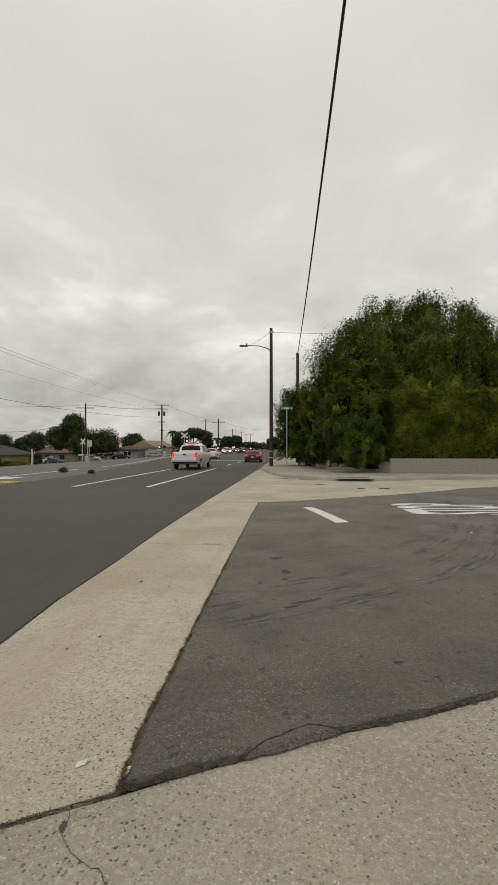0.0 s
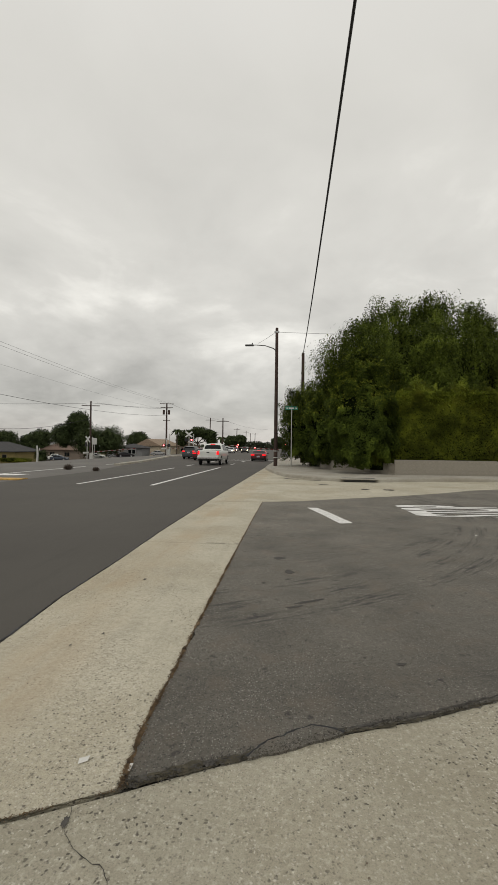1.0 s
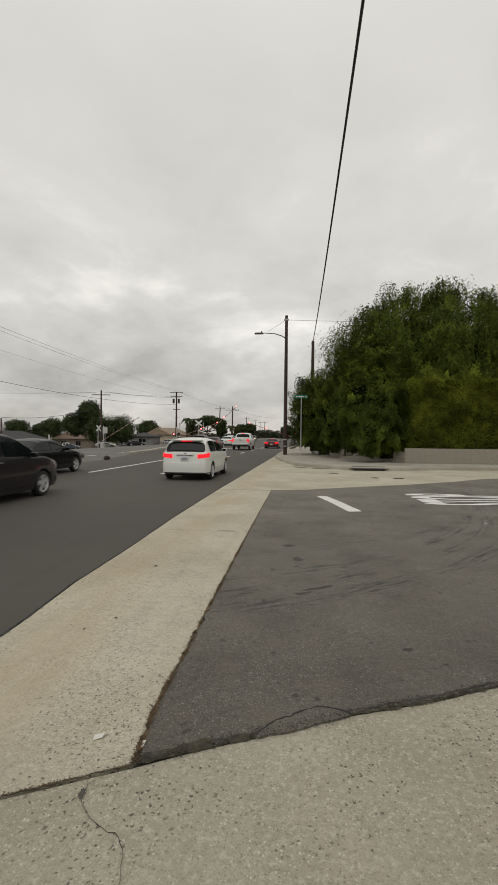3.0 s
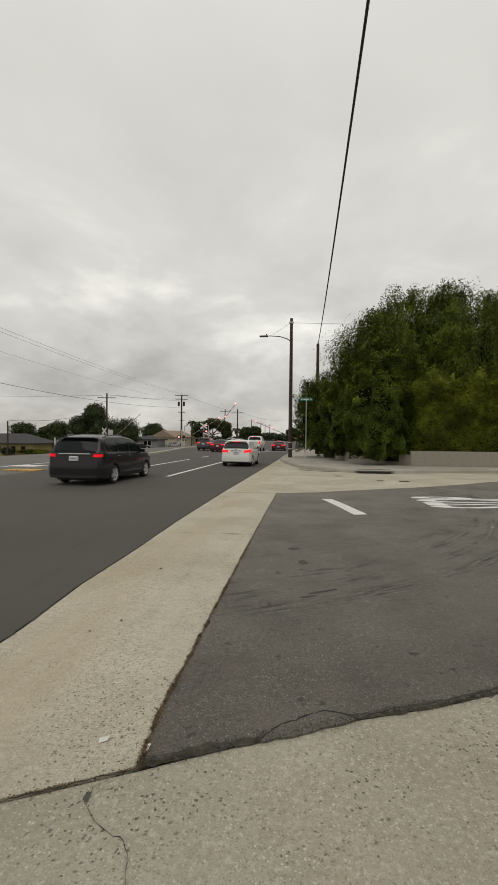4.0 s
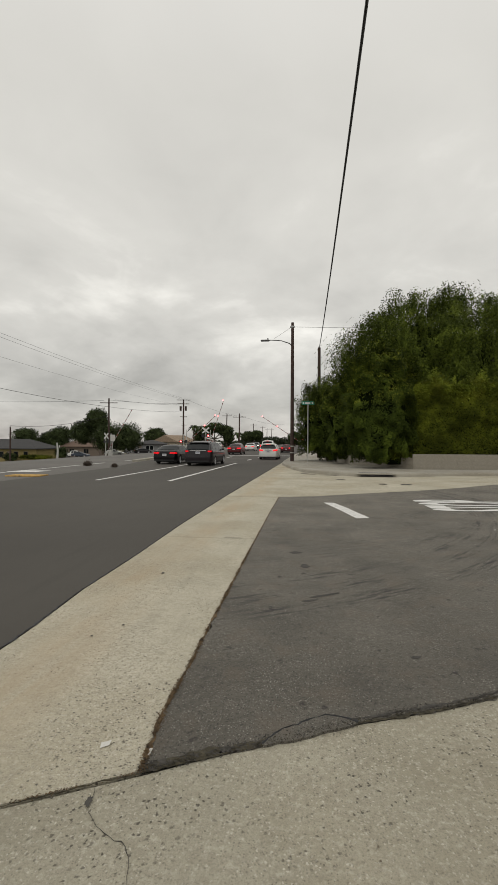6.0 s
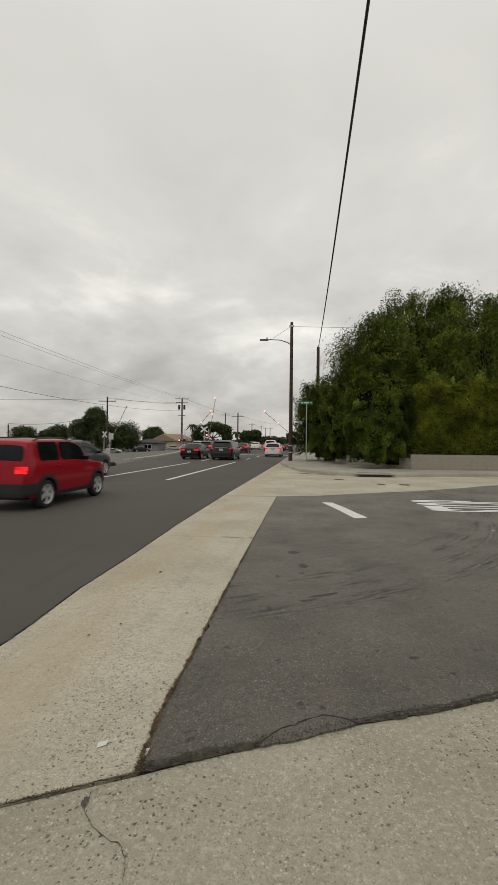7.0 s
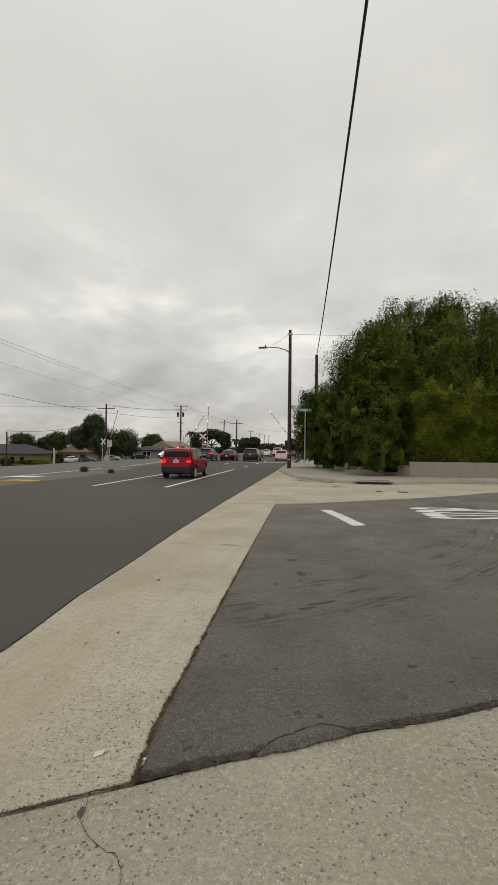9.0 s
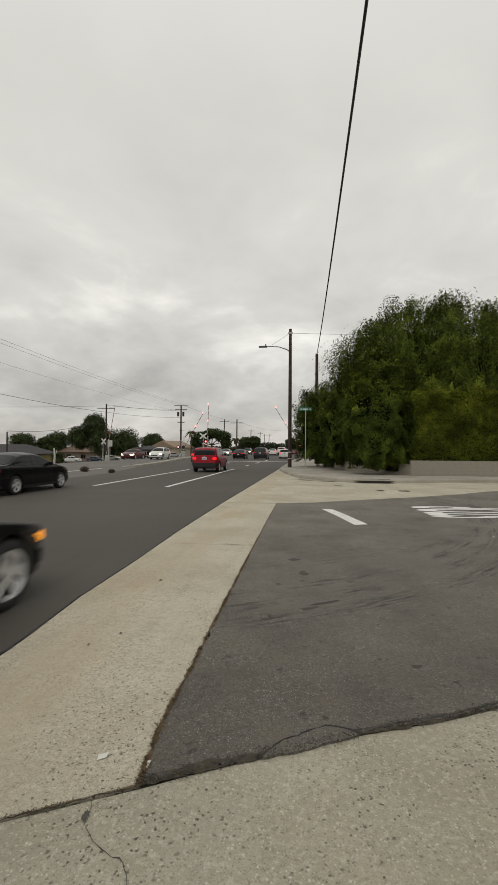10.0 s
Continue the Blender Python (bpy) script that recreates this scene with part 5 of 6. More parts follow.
SEDAN = dict(paint="black", L=4.80, W=1.83, wb=2.78, ro=1.08, r=0.33, belt=(1.00, 0.94), top=[(0, 0.52), (0.05, 0.82), (0.09, 0.98), (0.2, 1.02), (0.62, 1.05), (1.35, 1.37), (1.7, 1.44), (2.3, 1.45), (2.7, 1.39), (3.5, 1.0), (3.75, 0.94), (4.5, 0.80), (4.72, 0.66), (4.8, 0.46)], rearwin=(0.70, 1.32), screen=(2.78, 3.44), windows=((1.0, 1.98), (2.04, 3.16)), tail=(0.84, 0.12, 0.42, 0.20), head=0.68, plate=0.70, lamp="tail", category="car")
PICKUP = dict(paint="white", L=5.80, W=2.03, wb=3.60, ro=1.18, r=0.40, belt=(1.31, 1.27), top=[(0, 0.75), (0.03, 1.1), (0.06, 1.28), (0.1, 1.31), (2.02, 1.31), (2.10, 1.36), (2.25, 1.82), (2.34, 1.91), (3.2, 1.95), (3.8, 1.92), (4.0, 1.86), (4.65, 1.36), (4.85, 1.27), (5.55, 1.16), (5.72, 1.0), (5.8, 0.7)], rearwin=(2.125, 2.25), rearshare=0.84, screen=(4.04, 4.6), windows=((2.45, 3.12), (3.2, 4.3)), tail=(1.10, 0.32, 0.16, 0.10), head=0.95, plate=0.64, pickup=True, low=0.44, lamp="brake", topbrake=True, tumble=0.26, bumper=(0.56, 0.76), category="pickup truck")


def spec(base, **kw):
    d = dict(base)
    d.update(kw)
    return d


# ---- houses ----
def house(label, x, y, w, d, eave, roof, wall, roofmat, turn=0.0, windows=(), door=None, hip=True, z=None):
    t = thing("house", label, "house", pose(x, y, fall(x) if z is None else z, 0, 0, turn))
    part("wall", box((0, 0, eave / 2 - 0.15), (w, d, eave + 0.3)), M[wall], t)
    bm = bmesh.new()
    e = 0.5
    W, D = w / 2 + e, d / 2 + e
    rx = max(0.2, W - D) if hip else W
    lo = [bm.verts.new(p) for p in ((-W, -D, eave - 0.05), (W, -D, eave - 0.05), (W, D, eave - 0.05), (-W, D, eave - 0.05))]
    l2 = [bm.verts.new(p) for p in ((-W, -D, eave + 0.1), (W, -D, eave + 0.1), (W, D, eave + 0.1), (-W, D, eave + 0.1))]
    r = [bm.verts.new((-rx, 0, eave + roof)), bm.verts.new((rx, 0, eave + roof))]
    bm.faces.new(lo)
    for k in range(4):
        bm.faces.new((lo[k], lo[(k + 1) % 4], l2[(k + 1) % 4], l2[k]))
    bm.faces.new((l2[0], l2[1], r[1], r[0]))
    bm.faces.new((l2[2], l2[3], r[0], r[1]))
    bm.faces.new((l2[1], l2[2], r[1]))
    bm.faces.new((l2[3], l2[0], r[0]))
    part("roof", bm, M[roofmat], t)
    for wx, ww in windows:
        fr = part("window", box((wx, -d / 2 - 0.02, eave * 0.58), (ww, 0.10, 1.15), 0.01), M["trim" if wall == "wall_grey" else "wall_brown"], t)
        n = 2 if ww > 1.2 else 1
        for k in range(n):
            part("pane", box((wx + (k - (n - 1) / 2) * ww / n, -d / 2 - 0.075, eave * 0.58), (ww / n - 0.12, 0.02, 1.0)), M["glass"], fr)
    if door is not None:
        part("door", box((door, -d / 2 - 0.03, 1.02), (0.95, 0.10, 2.05), 0.01), M["wall_brown"], t)
    return t


def palm(x, y, z, h, seed):
    rng = np.random.default_rng(seed)
    t = thing("palm_tree", "slim palm with a tuft of drooping fronds", "tree", pose(x, y, z), "palms")
    part("trunk", tube([(0, 0, -0.3), (0.1, 0, h * 0.5), (0, 0, h)], [0.22, 0.17, 0.15], 8), M["bark"], t)
    vs, fs = [], []
    for k in range(26):
        a, el = rng.uniform(0, 2 * math.pi), rng.uniform(-0.3, 1.1)
        d = Vector((math.cos(a), math.sin(a), 0))
        s = Vector((-d.y, d.x, 0))
        prev = None
        for q in np.linspace(0, 1, 7):
            p = d * (1.9 * q * math.cos(el * (1 - 0.3 * q))) + Vector((0, 0, h + 1.5 * q * math.sin(el) - 1.3 * q * q))
            wdt = 0.24 * math.sin(3.0 * min(q + 0.05, 1.0)) + 0.02
            i = len(vs)
            vs += [p - s * wdt - Vector((0, 0, wdt * 0.6)), p, p + s * wdt - Vector((0, 0, wdt * 0.6))]
            if prev is not None:
                fs += [(prev, prev + 1, i + 1, i), (prev + 1, prev + 2, i + 2, i + 1)]
            prev = i
    part("fronds", mesh_of("fronds", vs, fs, M["tree"]), None, t)


# ---- build the place ----
edge_litter()
median_kerb()
low_wall()
hedge()
bush("corner_bush", "dense rounded dark green shrub spilling over the low wall", 3.35, 24.5, 1.75, 1.15, 5.75, 84000, 0.062, M["bush"], 51, base=0.42, rough=0.36)
bush("street_bush", "dark green overgrown shrub beside the street sign", 0.85, 33.4, 2.0, 1.6, 5.6, 60000, 0.068, M["bush"], 52, rough=0.4)
bush("street_bush", "dark green shrub filling the corner behind the wall", 2.05, 28.9, 1.45, 1.25, 4.7, 40000, 0.065, M["bush"], 53, base=0.45, rough=0.42)
bush("roadside_hedge", "dark shrubs along the pavement further down the road", 3.4, 44, 2.4, 5.0, 4.5, 9000, 0.16, M["bush"], 54)
bush("roadside_hedge", "dark shrubs along the pavement further down the road", 4.0, 58, 2.4, 7.0, 4.0, 7000, 0.2, M["bush"], 55)
weeping_tree()
round_tree("tree", "leafy green tree beside the weeping tree", 19.5, 34, 0, 3.2, [(0, 0, 6.5, 4.0, 3.4), (-2.8, 0, 7.6, 2.6, 2.2)], 15000, 0.14, M["willow"], 61)

near_pole()
utility_pole(0.31, 40, 0.1, 9.7, [], "dark wooden pole rising behind the shrubs", 0.17)
utility_pole(-38.4, 80, fall(-38), 10.7, [(0.85, 3.3, 8)], "wooden utility pole with one crossarm above the houses", 0.19)
tp = utility_pole(-32.3, 108, fall(-32), 12.7, [(0.15, 3.3, 12), (1.1, 2.9, 12), (4.3, 1.7, 12)], "tall wooden utility pole with crossarms and transformers", 0.24)
for k in (-0.65, 0.65):
    part("transformer", tube([(k, -0.25, 9.9), (k, -0.25, 11.0)], 0.27, 12), M["pole"], tp)
utility_pole(-20.3, 120, 0, 9.2, [(1.0, 3.4, 0)], "wooden utility pole with one crossarm beyond the crossing", 0.2)
for x, y, h in ((-28, 141, 10.5), (-30, 218, 10.5), (-30, 257, 10.5), (-31, 290, 10.5), (-28, 290, 10.5), (-65, 218, 10.5)):
    utility_pole(x, y, 0, h, [(0.7, 3.2, 0)], "distant wooden utility pole", 0.2, False, 0.15, "distant poles")
utility_pole(-55.4, 75.5, fall(-55), 6.3, [], "short dark wooden pole before the yellow house", 0.16)
sign_post()
overhead_wires()

gate("right", -1.6, 70, -1, 8.0)
gate("median_b", -16.6, 70, 1, 7.4)
gate("median_a", -21.1, 72, 1, 7.0)
gate("left", -31.0, 65, 1, 7.0, z=fall(-31), lamps=False)
crossbuck(-17.0, 69, on=(False, True))
crossbuck(-21.2, 71, cross=False, h=2.7, on=(True, False))
crossbuck(-1.6, 71.5, cross=False, h=3.0, on=(True, True))
crossbuck(-31.3, 64.2, fall(-31), h=3.3, on=(False, False), turn=82)
sq = thing("road_sign", "pale square road sign seen from behind on a post", "road sign", pose(-30.1, 64, fall(-30)))
part("post", tube([(0, 0, -0.1), (0, 0, 3.0)], 0.04, 8), M["palesteel"], sq)
part("plate", box((0, 0, 2.65), (0.75, 0.03, 0.95), 0.01), M["palesteel"], sq)

house("low yellow stucco house with a dark grey shingle roof", -60.2, 82, 16.4, 8, 2.5, 1.9, "wall_yellow", "roof_grey", 0, [(-5, 1.6), (1.0, 1.2), (4.2, 0.9), (6.2, 0.9)], 2.8)
house("low brown house with a brown shingle roof", -61.0, 114, 11, 8, 2.6, 2.2, "wall_brown", "roof_brown", 0, [(-2, 1.4), (2, 1.4)])
house("small grey house with a white-framed window", -42, 112, 6.4, 6, 2.2, 1.1, "wall_grey", "roof_grey", 0, [(0.6, 2.0)], -2.0)
house("tan stucco house with a sloping tan roof", -39.0, 122, 8, 8, 2.6, 1.9, "wall_tan", "roof_tan", 70, [(0, 1.2)], hip=False)
house("tan stucco house with a sloping tan roof", -33.5, 130, 8, 8, 2.3, 1.6, "wall_tan", "roof_tan", 10, [(0, 1.2)])
house("grey roofed house further along the frontage street", -74, 92, 14, 9, 2.8, 2.6, "wall_grey", "roof_grey", 0, [(2, 1.6)])
bush("garden_shrub", "low dark shrub before the yellow house", -56.2, 76.6, 1.3, 0.8, 1.5, 1500, 0.13, M["tree"], 56, base=fall(-56))
bush("garden_shrub", "low yellowish shrubs along the house front", -51.3, 76.9, 3.2, 0.6, 0.9, 1800, 0.13, M["hedge"], 57, base=fall(-51))
bush("garden_shrub", "dark shrub beside the driveway", -48.0, 80, 1.2, 1.0, 2.0, 1500, 0.14, M["tree"], 58, base=fall(-48))
stump = thing("bare_trunk", "pale bare trunk standing beside the yellow house", "tree", pose(-47.0, 77, fall(-47)))
part("trunk", tube([(0, 0, -0.2), (0.1, 0, 1.4), (-0.05, 0, 2.9)], [0.2, 0.17, 0.14], 8), M["palesteel"], stump)
part("limb", tube([(0.05, 0, 1.7), (0.45, 0, 2.1), (0.4, 0, 2.5)], [0.10, 0.09, 0.07], 6), M["palesteel"], stump)

round_tree("tree", "large dark round-crowned tree among the houses", -44.3, 92, fall(-44), 2.6, [(-2.5, 0, 7.8, 2.4, 2.3), (-6.2, 1, 5.0, 2.9, 2.6), (-0.4, 0, 4.0, 3.2, 3.2), (4.0, 1, 3.9, 3.4, 3.0)], 26000, 0.19, M["tree"], 71)
round_tree("tree", "dark tree behind the houses", -68, 112, fall(-68), 2.4, [(0.6, 0, 6.3, 3.0, 2.1), (-2.6, 0, 5.4, 2.3, 1.8), (0, 0, 4.2, 3.4, 2.2)], 9000, 0.24, M["tree"], 72)
round_tree("tree", "dark tree behind the houses", -75, 108, fall(-75), 2.4, [(0, 0, 6.4, 3.2, 2.0), (1.5, 0, 4.6, 3.0, 2.0)], 6000, 0.24, M["tree"], 73)
round_tree("tree", "dark rounded tree behind the grey house", -45.4, 124, fall(-45), 2.2, [(0, 0, 4.6, 3.1, 2.3)], 8000, 0.22, M["tree"], 74)
round_tree("tree", "spreading flat-topped tree beyond the crossing", -28.6, 126, fall(-28), 3.4, [(-3.0, 0, 5.0, 2.8, 1.6), (0.4, 0, 6.0, 3.0, 1.5), (3.2, 0, 5.2, 2.3, 1.6), (-4.6, 0, 3.4, 1.6, 1.3), (4.2, 0, 3.2, 1.5, 1.4)], 15000, 0.22, M["tree"], 75)
round_tree("tree", "dark tree beyond the crossing", -21, 150, 0, 2.0, [(-1.4, 0, 3.4, 2.4, 1.7), (1.6, 0, 3.8, 1.9, 1.7)], 9000, 0.25, M["tree"], 76)
round_tree("tree", "dark tree far down the road", -7.5, 165, 0, 2.0, [(0, 0, 3.4, 2.4, 1.9)], 6000, 0.25, M["tree"], 77)
palm(-31.9, 116, fall(-31.9), 6.4, 81)
palm(-21.3, 124, 0, 3.9, 82)


def tree_line():
    rng = np.random.default_rng(91)
    pts = []
    for x in np.arange(-260, 60, 2.2):
        h = 4.2 + 1.8 * noise.noise(Vector((x * 0.06, 0, 0))) + 1.2 * noise.noise(Vector((x * 0.3, 2, 0)))
        if -14 < x < -1:
            h *= 0.8
        n = 420
        a = rng.normal(size=(n, 3))
        a /= np.linalg.norm(a, axis=1, keepdims=True)
        pts.append(a * np.array([2.4, 2.4, h / 2]) * rng.uniform(0.5, 1.0, (n, 1)) + np.array([x, 235 + 8 * noise.noise(Vector((x * 0.1, 5, 5))), h / 2 + fall(x)]))
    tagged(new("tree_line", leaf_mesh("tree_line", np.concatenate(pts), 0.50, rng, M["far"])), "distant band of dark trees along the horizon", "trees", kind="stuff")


tree_line()

for x, y, r, sd in ((-13.6, 25.5, 0.21, 1), (-11.45, 24.6, 0.14, 2)):
    rng = np.random.default_rng(sd)
    p = rng.normal(size=(1400, 3)) * np.array([r * 0.5, r * 0.4, r * 0.35]) + np.array([0, 0, r * 0.6])
    p[:, 2] = np.abs(p[:, 2])
    w = new("weed_clump", leaf_mesh("weed_clump", p, 0.035, rng, M["bark"]))
    w.matrix_basis = pose(x, y, 0)
    tagged(w, "dry dark weed clump on the pale verge", "weeds", "weed clumps")

SCALE = 1.12  # metres per unit of the plan above


def to_metres():
    """Brings the place built so far from plan units to metres."""
    done = set()
    for ob in list(scene.objects):
        if ob.type in {"CAMERA", "LIGHT"}:
            continue
        if ob.type == "FONT":
            ob.matrix_basis = Matrix.Diagonal((SCALE, SCALE, 1, 1)) @ ob.matrix_basis
            continue
        ob.location = ob.location * SCALE
        if ob.type == "MESH" and ob.data.name not in done:
            done.add(ob.data.name)
            ob.data.transform(Matrix.Scale(SCALE, 4))


to_metres()

# vehicles, parked and moving
pickup = car("pickup_truck", "white crew-cab pickup truck with red brake lights", PICKUP)
hatch = car("hatchback", "white compact hatchback with glowing red tail lights", HATCH)
van = car("minivan", "dark grey minivan with chrome strip and alloy wheels", VAN)
redsuv = car("compact_suv", "red boxy compact suv with black lower bumpers", REDSUV)
greysuv = car("suv", "dark grey suv with roof rails and alloy wheels", spec(SUV))
sedan1 = car("sedan", "black sedan with alloy wheels in the third lane", spec(SEDAN))
sedan2 = car("sedan", "glossy black sedan with silver wheels", spec(SEDAN, lamp="dimtail"))
nearcar = car("sedan", "black car with an amber front marker light", spec(SEDAN, headlamp="black", marker=0.64, low=0.23, r=0.36, zs=0.98))
coupe = car("coupe", "low dark red car with three bright brake lights", spec(SEDAN, paint="maroon", L=4.3, W=1.8, wb=2.5, ro=0.95, zs=0.89, belt=(0.88, 0.84), head=0.6, tail=(0.74, 0.14, 0.36, 0.2), plate=0.55, lamp="brake", topbrake=True, twodoor=True))
queue_suv = car("suv", "grey suv waiting with red brake lights", spec(SUV))
queue_sedan = car("sedan", "dark red sedan waiting with brake lights", spec(SEDAN, paint="maroon", lamp="brake"))
queue_white = car("sedan", "white sedan waiting at the crossing", spec(SEDAN, paint="white", lamp="brake", zs=1.04))
on_white = car("suv", "white suv with bright headlights, oncoming", spec(SUV, paint="white", headlamp="head"))
on_dark = car("sedan", "dark red sedan with bright headlights, oncoming", spec(SEDAN, paint="maroon", headlamp="head"))
on_far = car("sedan", "silver sedan with headlights on, oncoming", spec(SEDAN, paint="silver", headlamp="head"))
on_last = car("suv", "dark suv with headlights on, oncoming beyond the crossing", spec(SUV, paint="charcoal", headlamp="head"))
blue = car("sedan", "blue-grey sedan on the frontage street", spec(SEDAN, paint="navy", lamp="dimtail"))


def parked(ob, x, y, turn):
    ob.matrix_basis = pose(x * SCALE, y * SCALE, fall(x) * SCALE, 0, 0, turn)


parked(car("pickup_truck", "white pickup truck parked on the frontage street", spec(PICKUP, lamp="dimtail", topbrake=False)), -61.8, 106, -82)
parked(car("sedan", "white car parked beyond the utility pole", spec(SEDAN, paint="white", lamp="dimtail")), -46.9, 98, -80)
parked(car("suv", "silver car parked beside the grey house", spec(SUV, paint="silver", lamp="dimtail")), -45.4, 105, -70)
parked(car("sedan", "dark car parked beside the grey house", spec(SEDAN, paint="charcoal", lamp="dimtail")), -42.4, 104, -60)
parked(car("sedan", "silver car parked before the tan house", spec(SEDAN, paint="silver", lamp="dimtail")), -37.0, 113, -70)


# ---- movement ----
def sample(rows, t):
    """Smooth course through rows (t, x, y): cubic Hermite, straight beyond the ends."""
    r = np.array(rows, float)
    ts = r[:, 0]
    sl = np.gradient(r[:, 1:], ts, axis=0)
    if t <= ts[0]:
        return r[0, 1:] + sl[0] * (t - ts[0])
    if t >= ts[-1]:
        return r[-1, 1:] + sl[-1] * (t - ts[-1])
    i = int(np.searchsorted(ts, t, side="right") - 1)
    h = ts[i + 1] - ts[i]
    u = (t - ts[i]) / h
    a, b, m0, m1 = r[i, 1:], r[i + 1, 1:], sl[i] * h, sl[i + 1] * h
    return (2 * u**3 - 3 * u**2 + 1) * a + (u**3 - 2 * u**2 + u) * m0 + (-2 * u**3 + 3 * u**2) * b + (u**3 - u**2) * m1


def drive(ob, rows, turn=0.0, z=0.0, spin=True):
    times = [k / 5 for k in range(51)]
    rows = [(t, x * SCALE, y * SCALE) for t, x, y in rows]
    walk(ob, [(t, pose(*sample(rows, t), z, 0, 0, turn)) for t in times])
    if not spin:
        return
    n = 301
    yy = [float(sample(rows, k / 30)[1]) for k in range(n)]
    for w, sx, y, r, W in WHEELS[ob.name]:
        keys, last = [], None
        for k in range(n):
            a = math.degrees((yy[k] - yy[0]) / r) * (-1 if turn == 0 else 1)
            nxt = math.degrees((yy[min(k + 1, n - 1)] - yy[0]) / r) * (-1 if turn == 0 else 1)
            if last is None or k == n - 1 or abs(nxt - last) > 75:
                keys.append((k / 30, pose(sx * (W - 0.115), y, r) @ Matrix.Rotation(radians(a), 4, "X") @ pose(0, 0, 0, 0, 0, 0 if sx > 0 else 180)))
                last = a
        walk(w, keys)


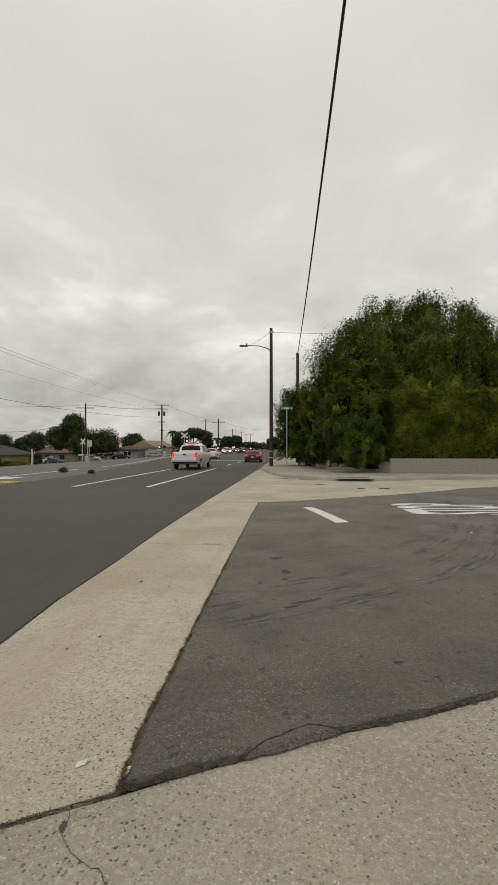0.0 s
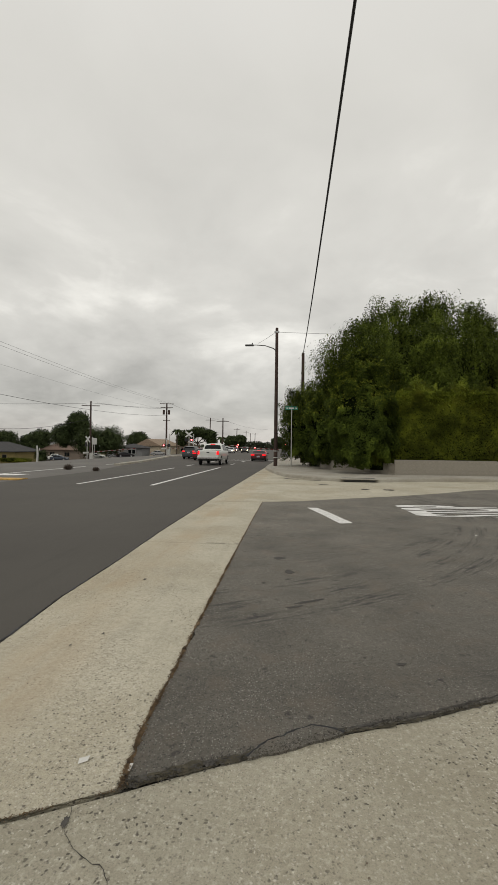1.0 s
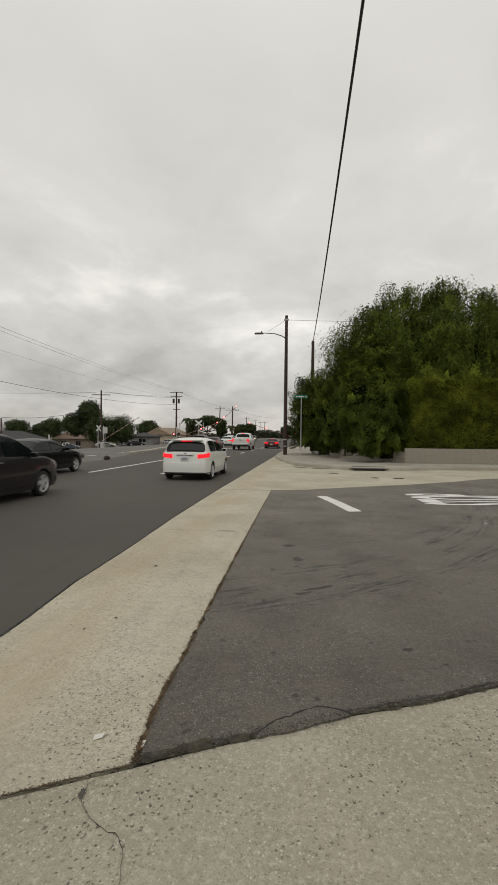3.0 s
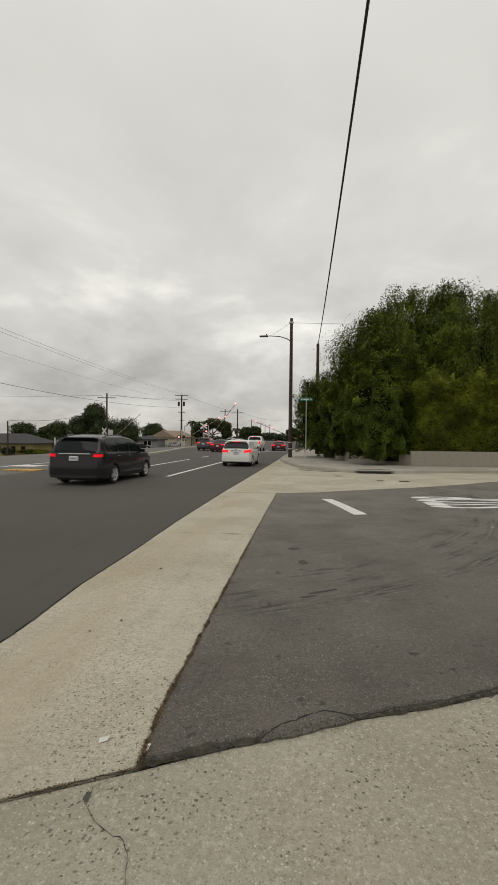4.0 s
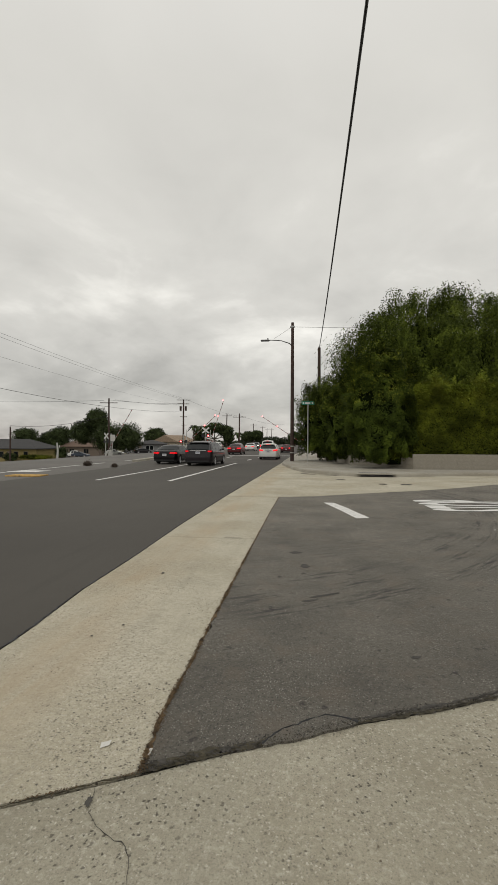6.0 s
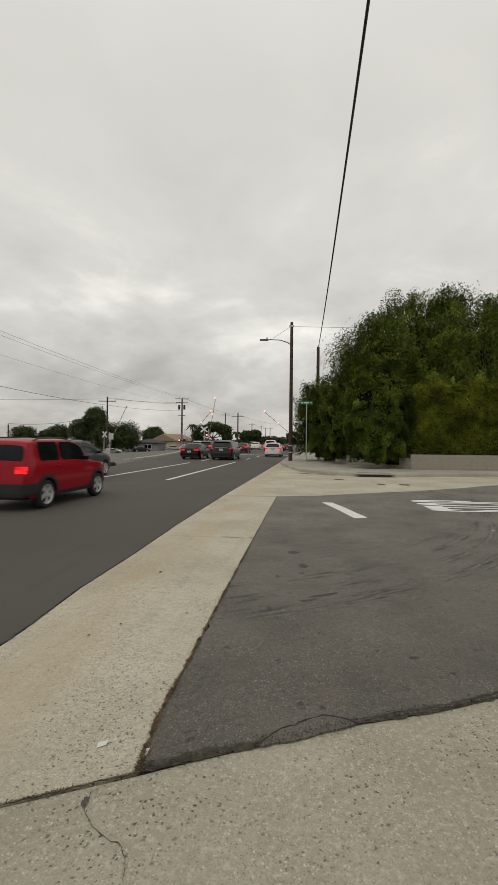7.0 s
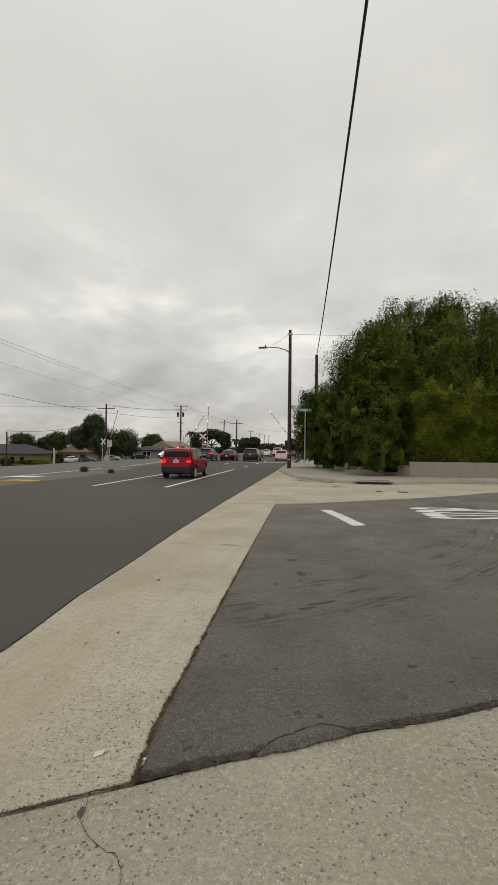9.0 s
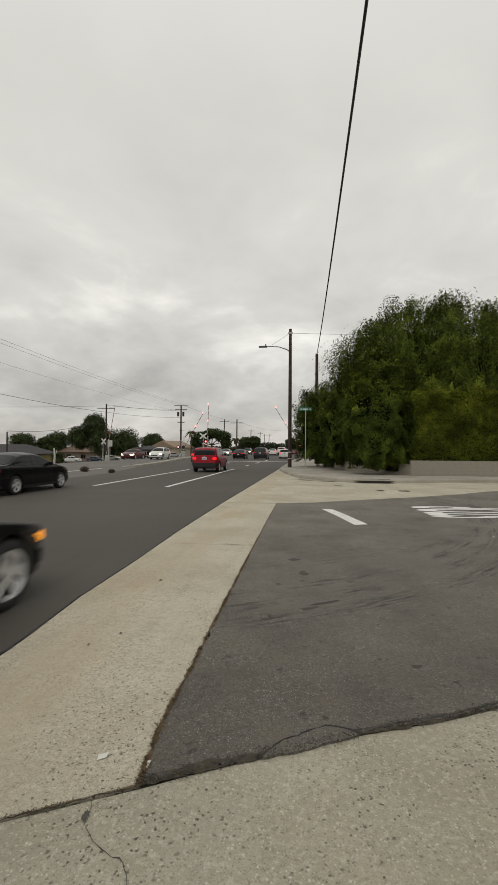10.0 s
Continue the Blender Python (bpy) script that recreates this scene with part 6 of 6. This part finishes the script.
def motions():
    drive(pickup, [(0, -7.15, 30.0), (0.5, -7.0, 32.8), (1.0, -7.0, 35.6), (1.5, -6.9, 38.6), (2.0, -6.8, 41.2), (2.5, -6.75, 43.3), (3.0, -6.7, 45.4), (3.2, -6.7, 46.4), (4.5, -6.6, 53), (7.5, -6.6, 72), (10, -6.6, 95)])
    drive(hatch, [(0, -3.95, -18.5), (1.8, -3.95, 1.3), (2.0, -3.95, 3.8), (2.1, -3.95, 5.0), (2.2, -3.95, 6.15), (2.3, -3.95, 7.2), (2.4, -3.95, 8.2), (2.5, -3.95, 9.2), (2.6, -3.95, 10.4), (2.8, -3.95, 12.8), (3.0, -3.95, 14.8), (3.2, -3.95, 16.7), (4.3, -3.95, 26.1), (4.5, -3.95, 27.8), (5.0, -3.95, 31.9), (5.5, -3.95, 35.4), (7.5, -3.95, 47.5), (9.0, -3.95, 58), (10, -3.95, 64.5)])
    drive(sedan1, [(0, -9.8, -7), (2.3, -9.8, 10.2), (2.5, -9.8, 11.7), (3.0, -9.8, 14.1), (3.2, -9.8, 15.4), (4.5, -9.8, 22.0), (5.0, -9.8, 24.7), (5.5, -9.8, 26.9), (6.8, -9.8, 34.3), (7.5, -9.8, 39.8), (9.0, -9.8, 52), (10, -9.8, 60)])
    drive(van, [(0, -7.12, -17), (2.8, -7.12, 5.9), (3.0, -7.12, 7.3), (3.2, -7.12, 8.7), (4.3, -7.12, 15.5), (4.5, -7.12, 16.9), (5.0, -7.12, 20.5), (5.5, -7.12, 24.3), (6.8, -7.12, 33.6), (7.5, -7.12, 39.8), (9.0, -7.12, 52.5), (10, -6.9, 60)])
    drive(redsuv, [(0, -6.47, -48), (5.7, -6.47, -1.0), (6.8, -6.47, 7.5), (7.1, -6.47, 9.75), (7.3, -6.47, 11.15), (7.5, -6.47, 12.3), (7.8, -6.47, 13.9), (8.0, -6.47, 15.1), (8.5, -6.47, 18.4), (9.0, -6.47, 21.6), (9.5, -6.47, 24.8), (10, -6.47, 27.2)])
    drive(greysuv, [(0, -9.5, -52), (5.7, -9.5, 3.0), (6.8, -9.5, 13.9), (7.3, -9.5, 18.0), (7.8, -9.5, 21.8), (8.5, -9.5, 27), (9.0, -9.5, 30.8), (10, -9.5, 38.0)])
    drive(sedan2, [(0, -9.8, -66), (9.6, -9.8, 9.7), (9.8, -9.8, 11.2), (10, -9.8, 12.7)])
    drive(nearcar, [(0, -3.72, -115), (9.5, -3.53, -4.9), (10, -3.53, 1.28)])
    drive(coupe, [(0, -4.1, 45), (2.5, -4.1, 50), (4.5, -4.1, 56), (7.5, -4.1, 76), (10, -4.1, 100)], spin=False)
    drive(queue_suv, [(0, -12.4, 51), (5, -12.4, 51.0), (10, -12.4, 52.5)], spin=False)
    drive(queue_sedan, [(0, -10.3, 47.2), (4.5, -9.8, 48.0), (6.8, -9.3, 57), (10, -8.9, 82)], spin=False)
    drive(queue_white, [(0, -10.6, 57), (2.5, -11.0, 60), (4.5, -11.0, 65), (6.8, -10.3, 78), (9, -8.6, 84), (10, -8.0, 90)], spin=False)
    drive(on_white, [(0, -16.8, 112), (6.0, -17.6, 80), (7.5, -18.6, 67), (10, -19.1, 56)], 180, spin=False)
    drive(on_dark, [(0, -17.0, 130), (6.0, -18.6, 86), (7.5, -20.3, 72), (9.5, -20.9, 59.5), (10, -22.0, 54.5)], 180, spin=False)
    drive(on_far, [(0, -15.4, 106), (10, -16.0, 84)], 180, spin=False)
    drive(on_last, [(0, -12.8, 112), (10, -14.0, 98)], 180, spin=False)
    walk(blue, [(t, pose(x * SCALE, 103 * SCALE, fall(x) * SCALE, 0, 0, -86)) for t, x in ((0, -58.4), (4.5, -58.0), (7.5, -57.4), (9, -55.2), (10, -53.2))])
    swing = {"right": ((0, 2), (1.5, 4), (2.5, 13), (3.0, 17), (4.5, 24), (5.5, 30), (6.8, 39), (7.5, 42), (9, 51), (10, 58)),
             "median_b": ((0, 3), (1.3, 8), (2.0, 22), (2.5, 33), (3.0, 42), (4.5, 56), (5.5, 67), (6.8, 79), (7.5, 84), (10, 88)),
             "median_a": ((0, 2), (2.0, 4), (3.0, 20), (4.5, 34), (6.8, 48), (7.5, 52), (10, 61)),
             "left": ((0, 4), (1.5, 9), (2.5, 25), (4.5, 45), (5.5, 55), (6.8, 63), (7.5, 67), (10, 80))}
    for key, (arm, side) in GATES.items():
        walk(arm, [(t, pose(0, -0.25 * SCALE, 1.05 * SCALE, 0, -side * a, 0)) for t, a in swing[key]])


motions()
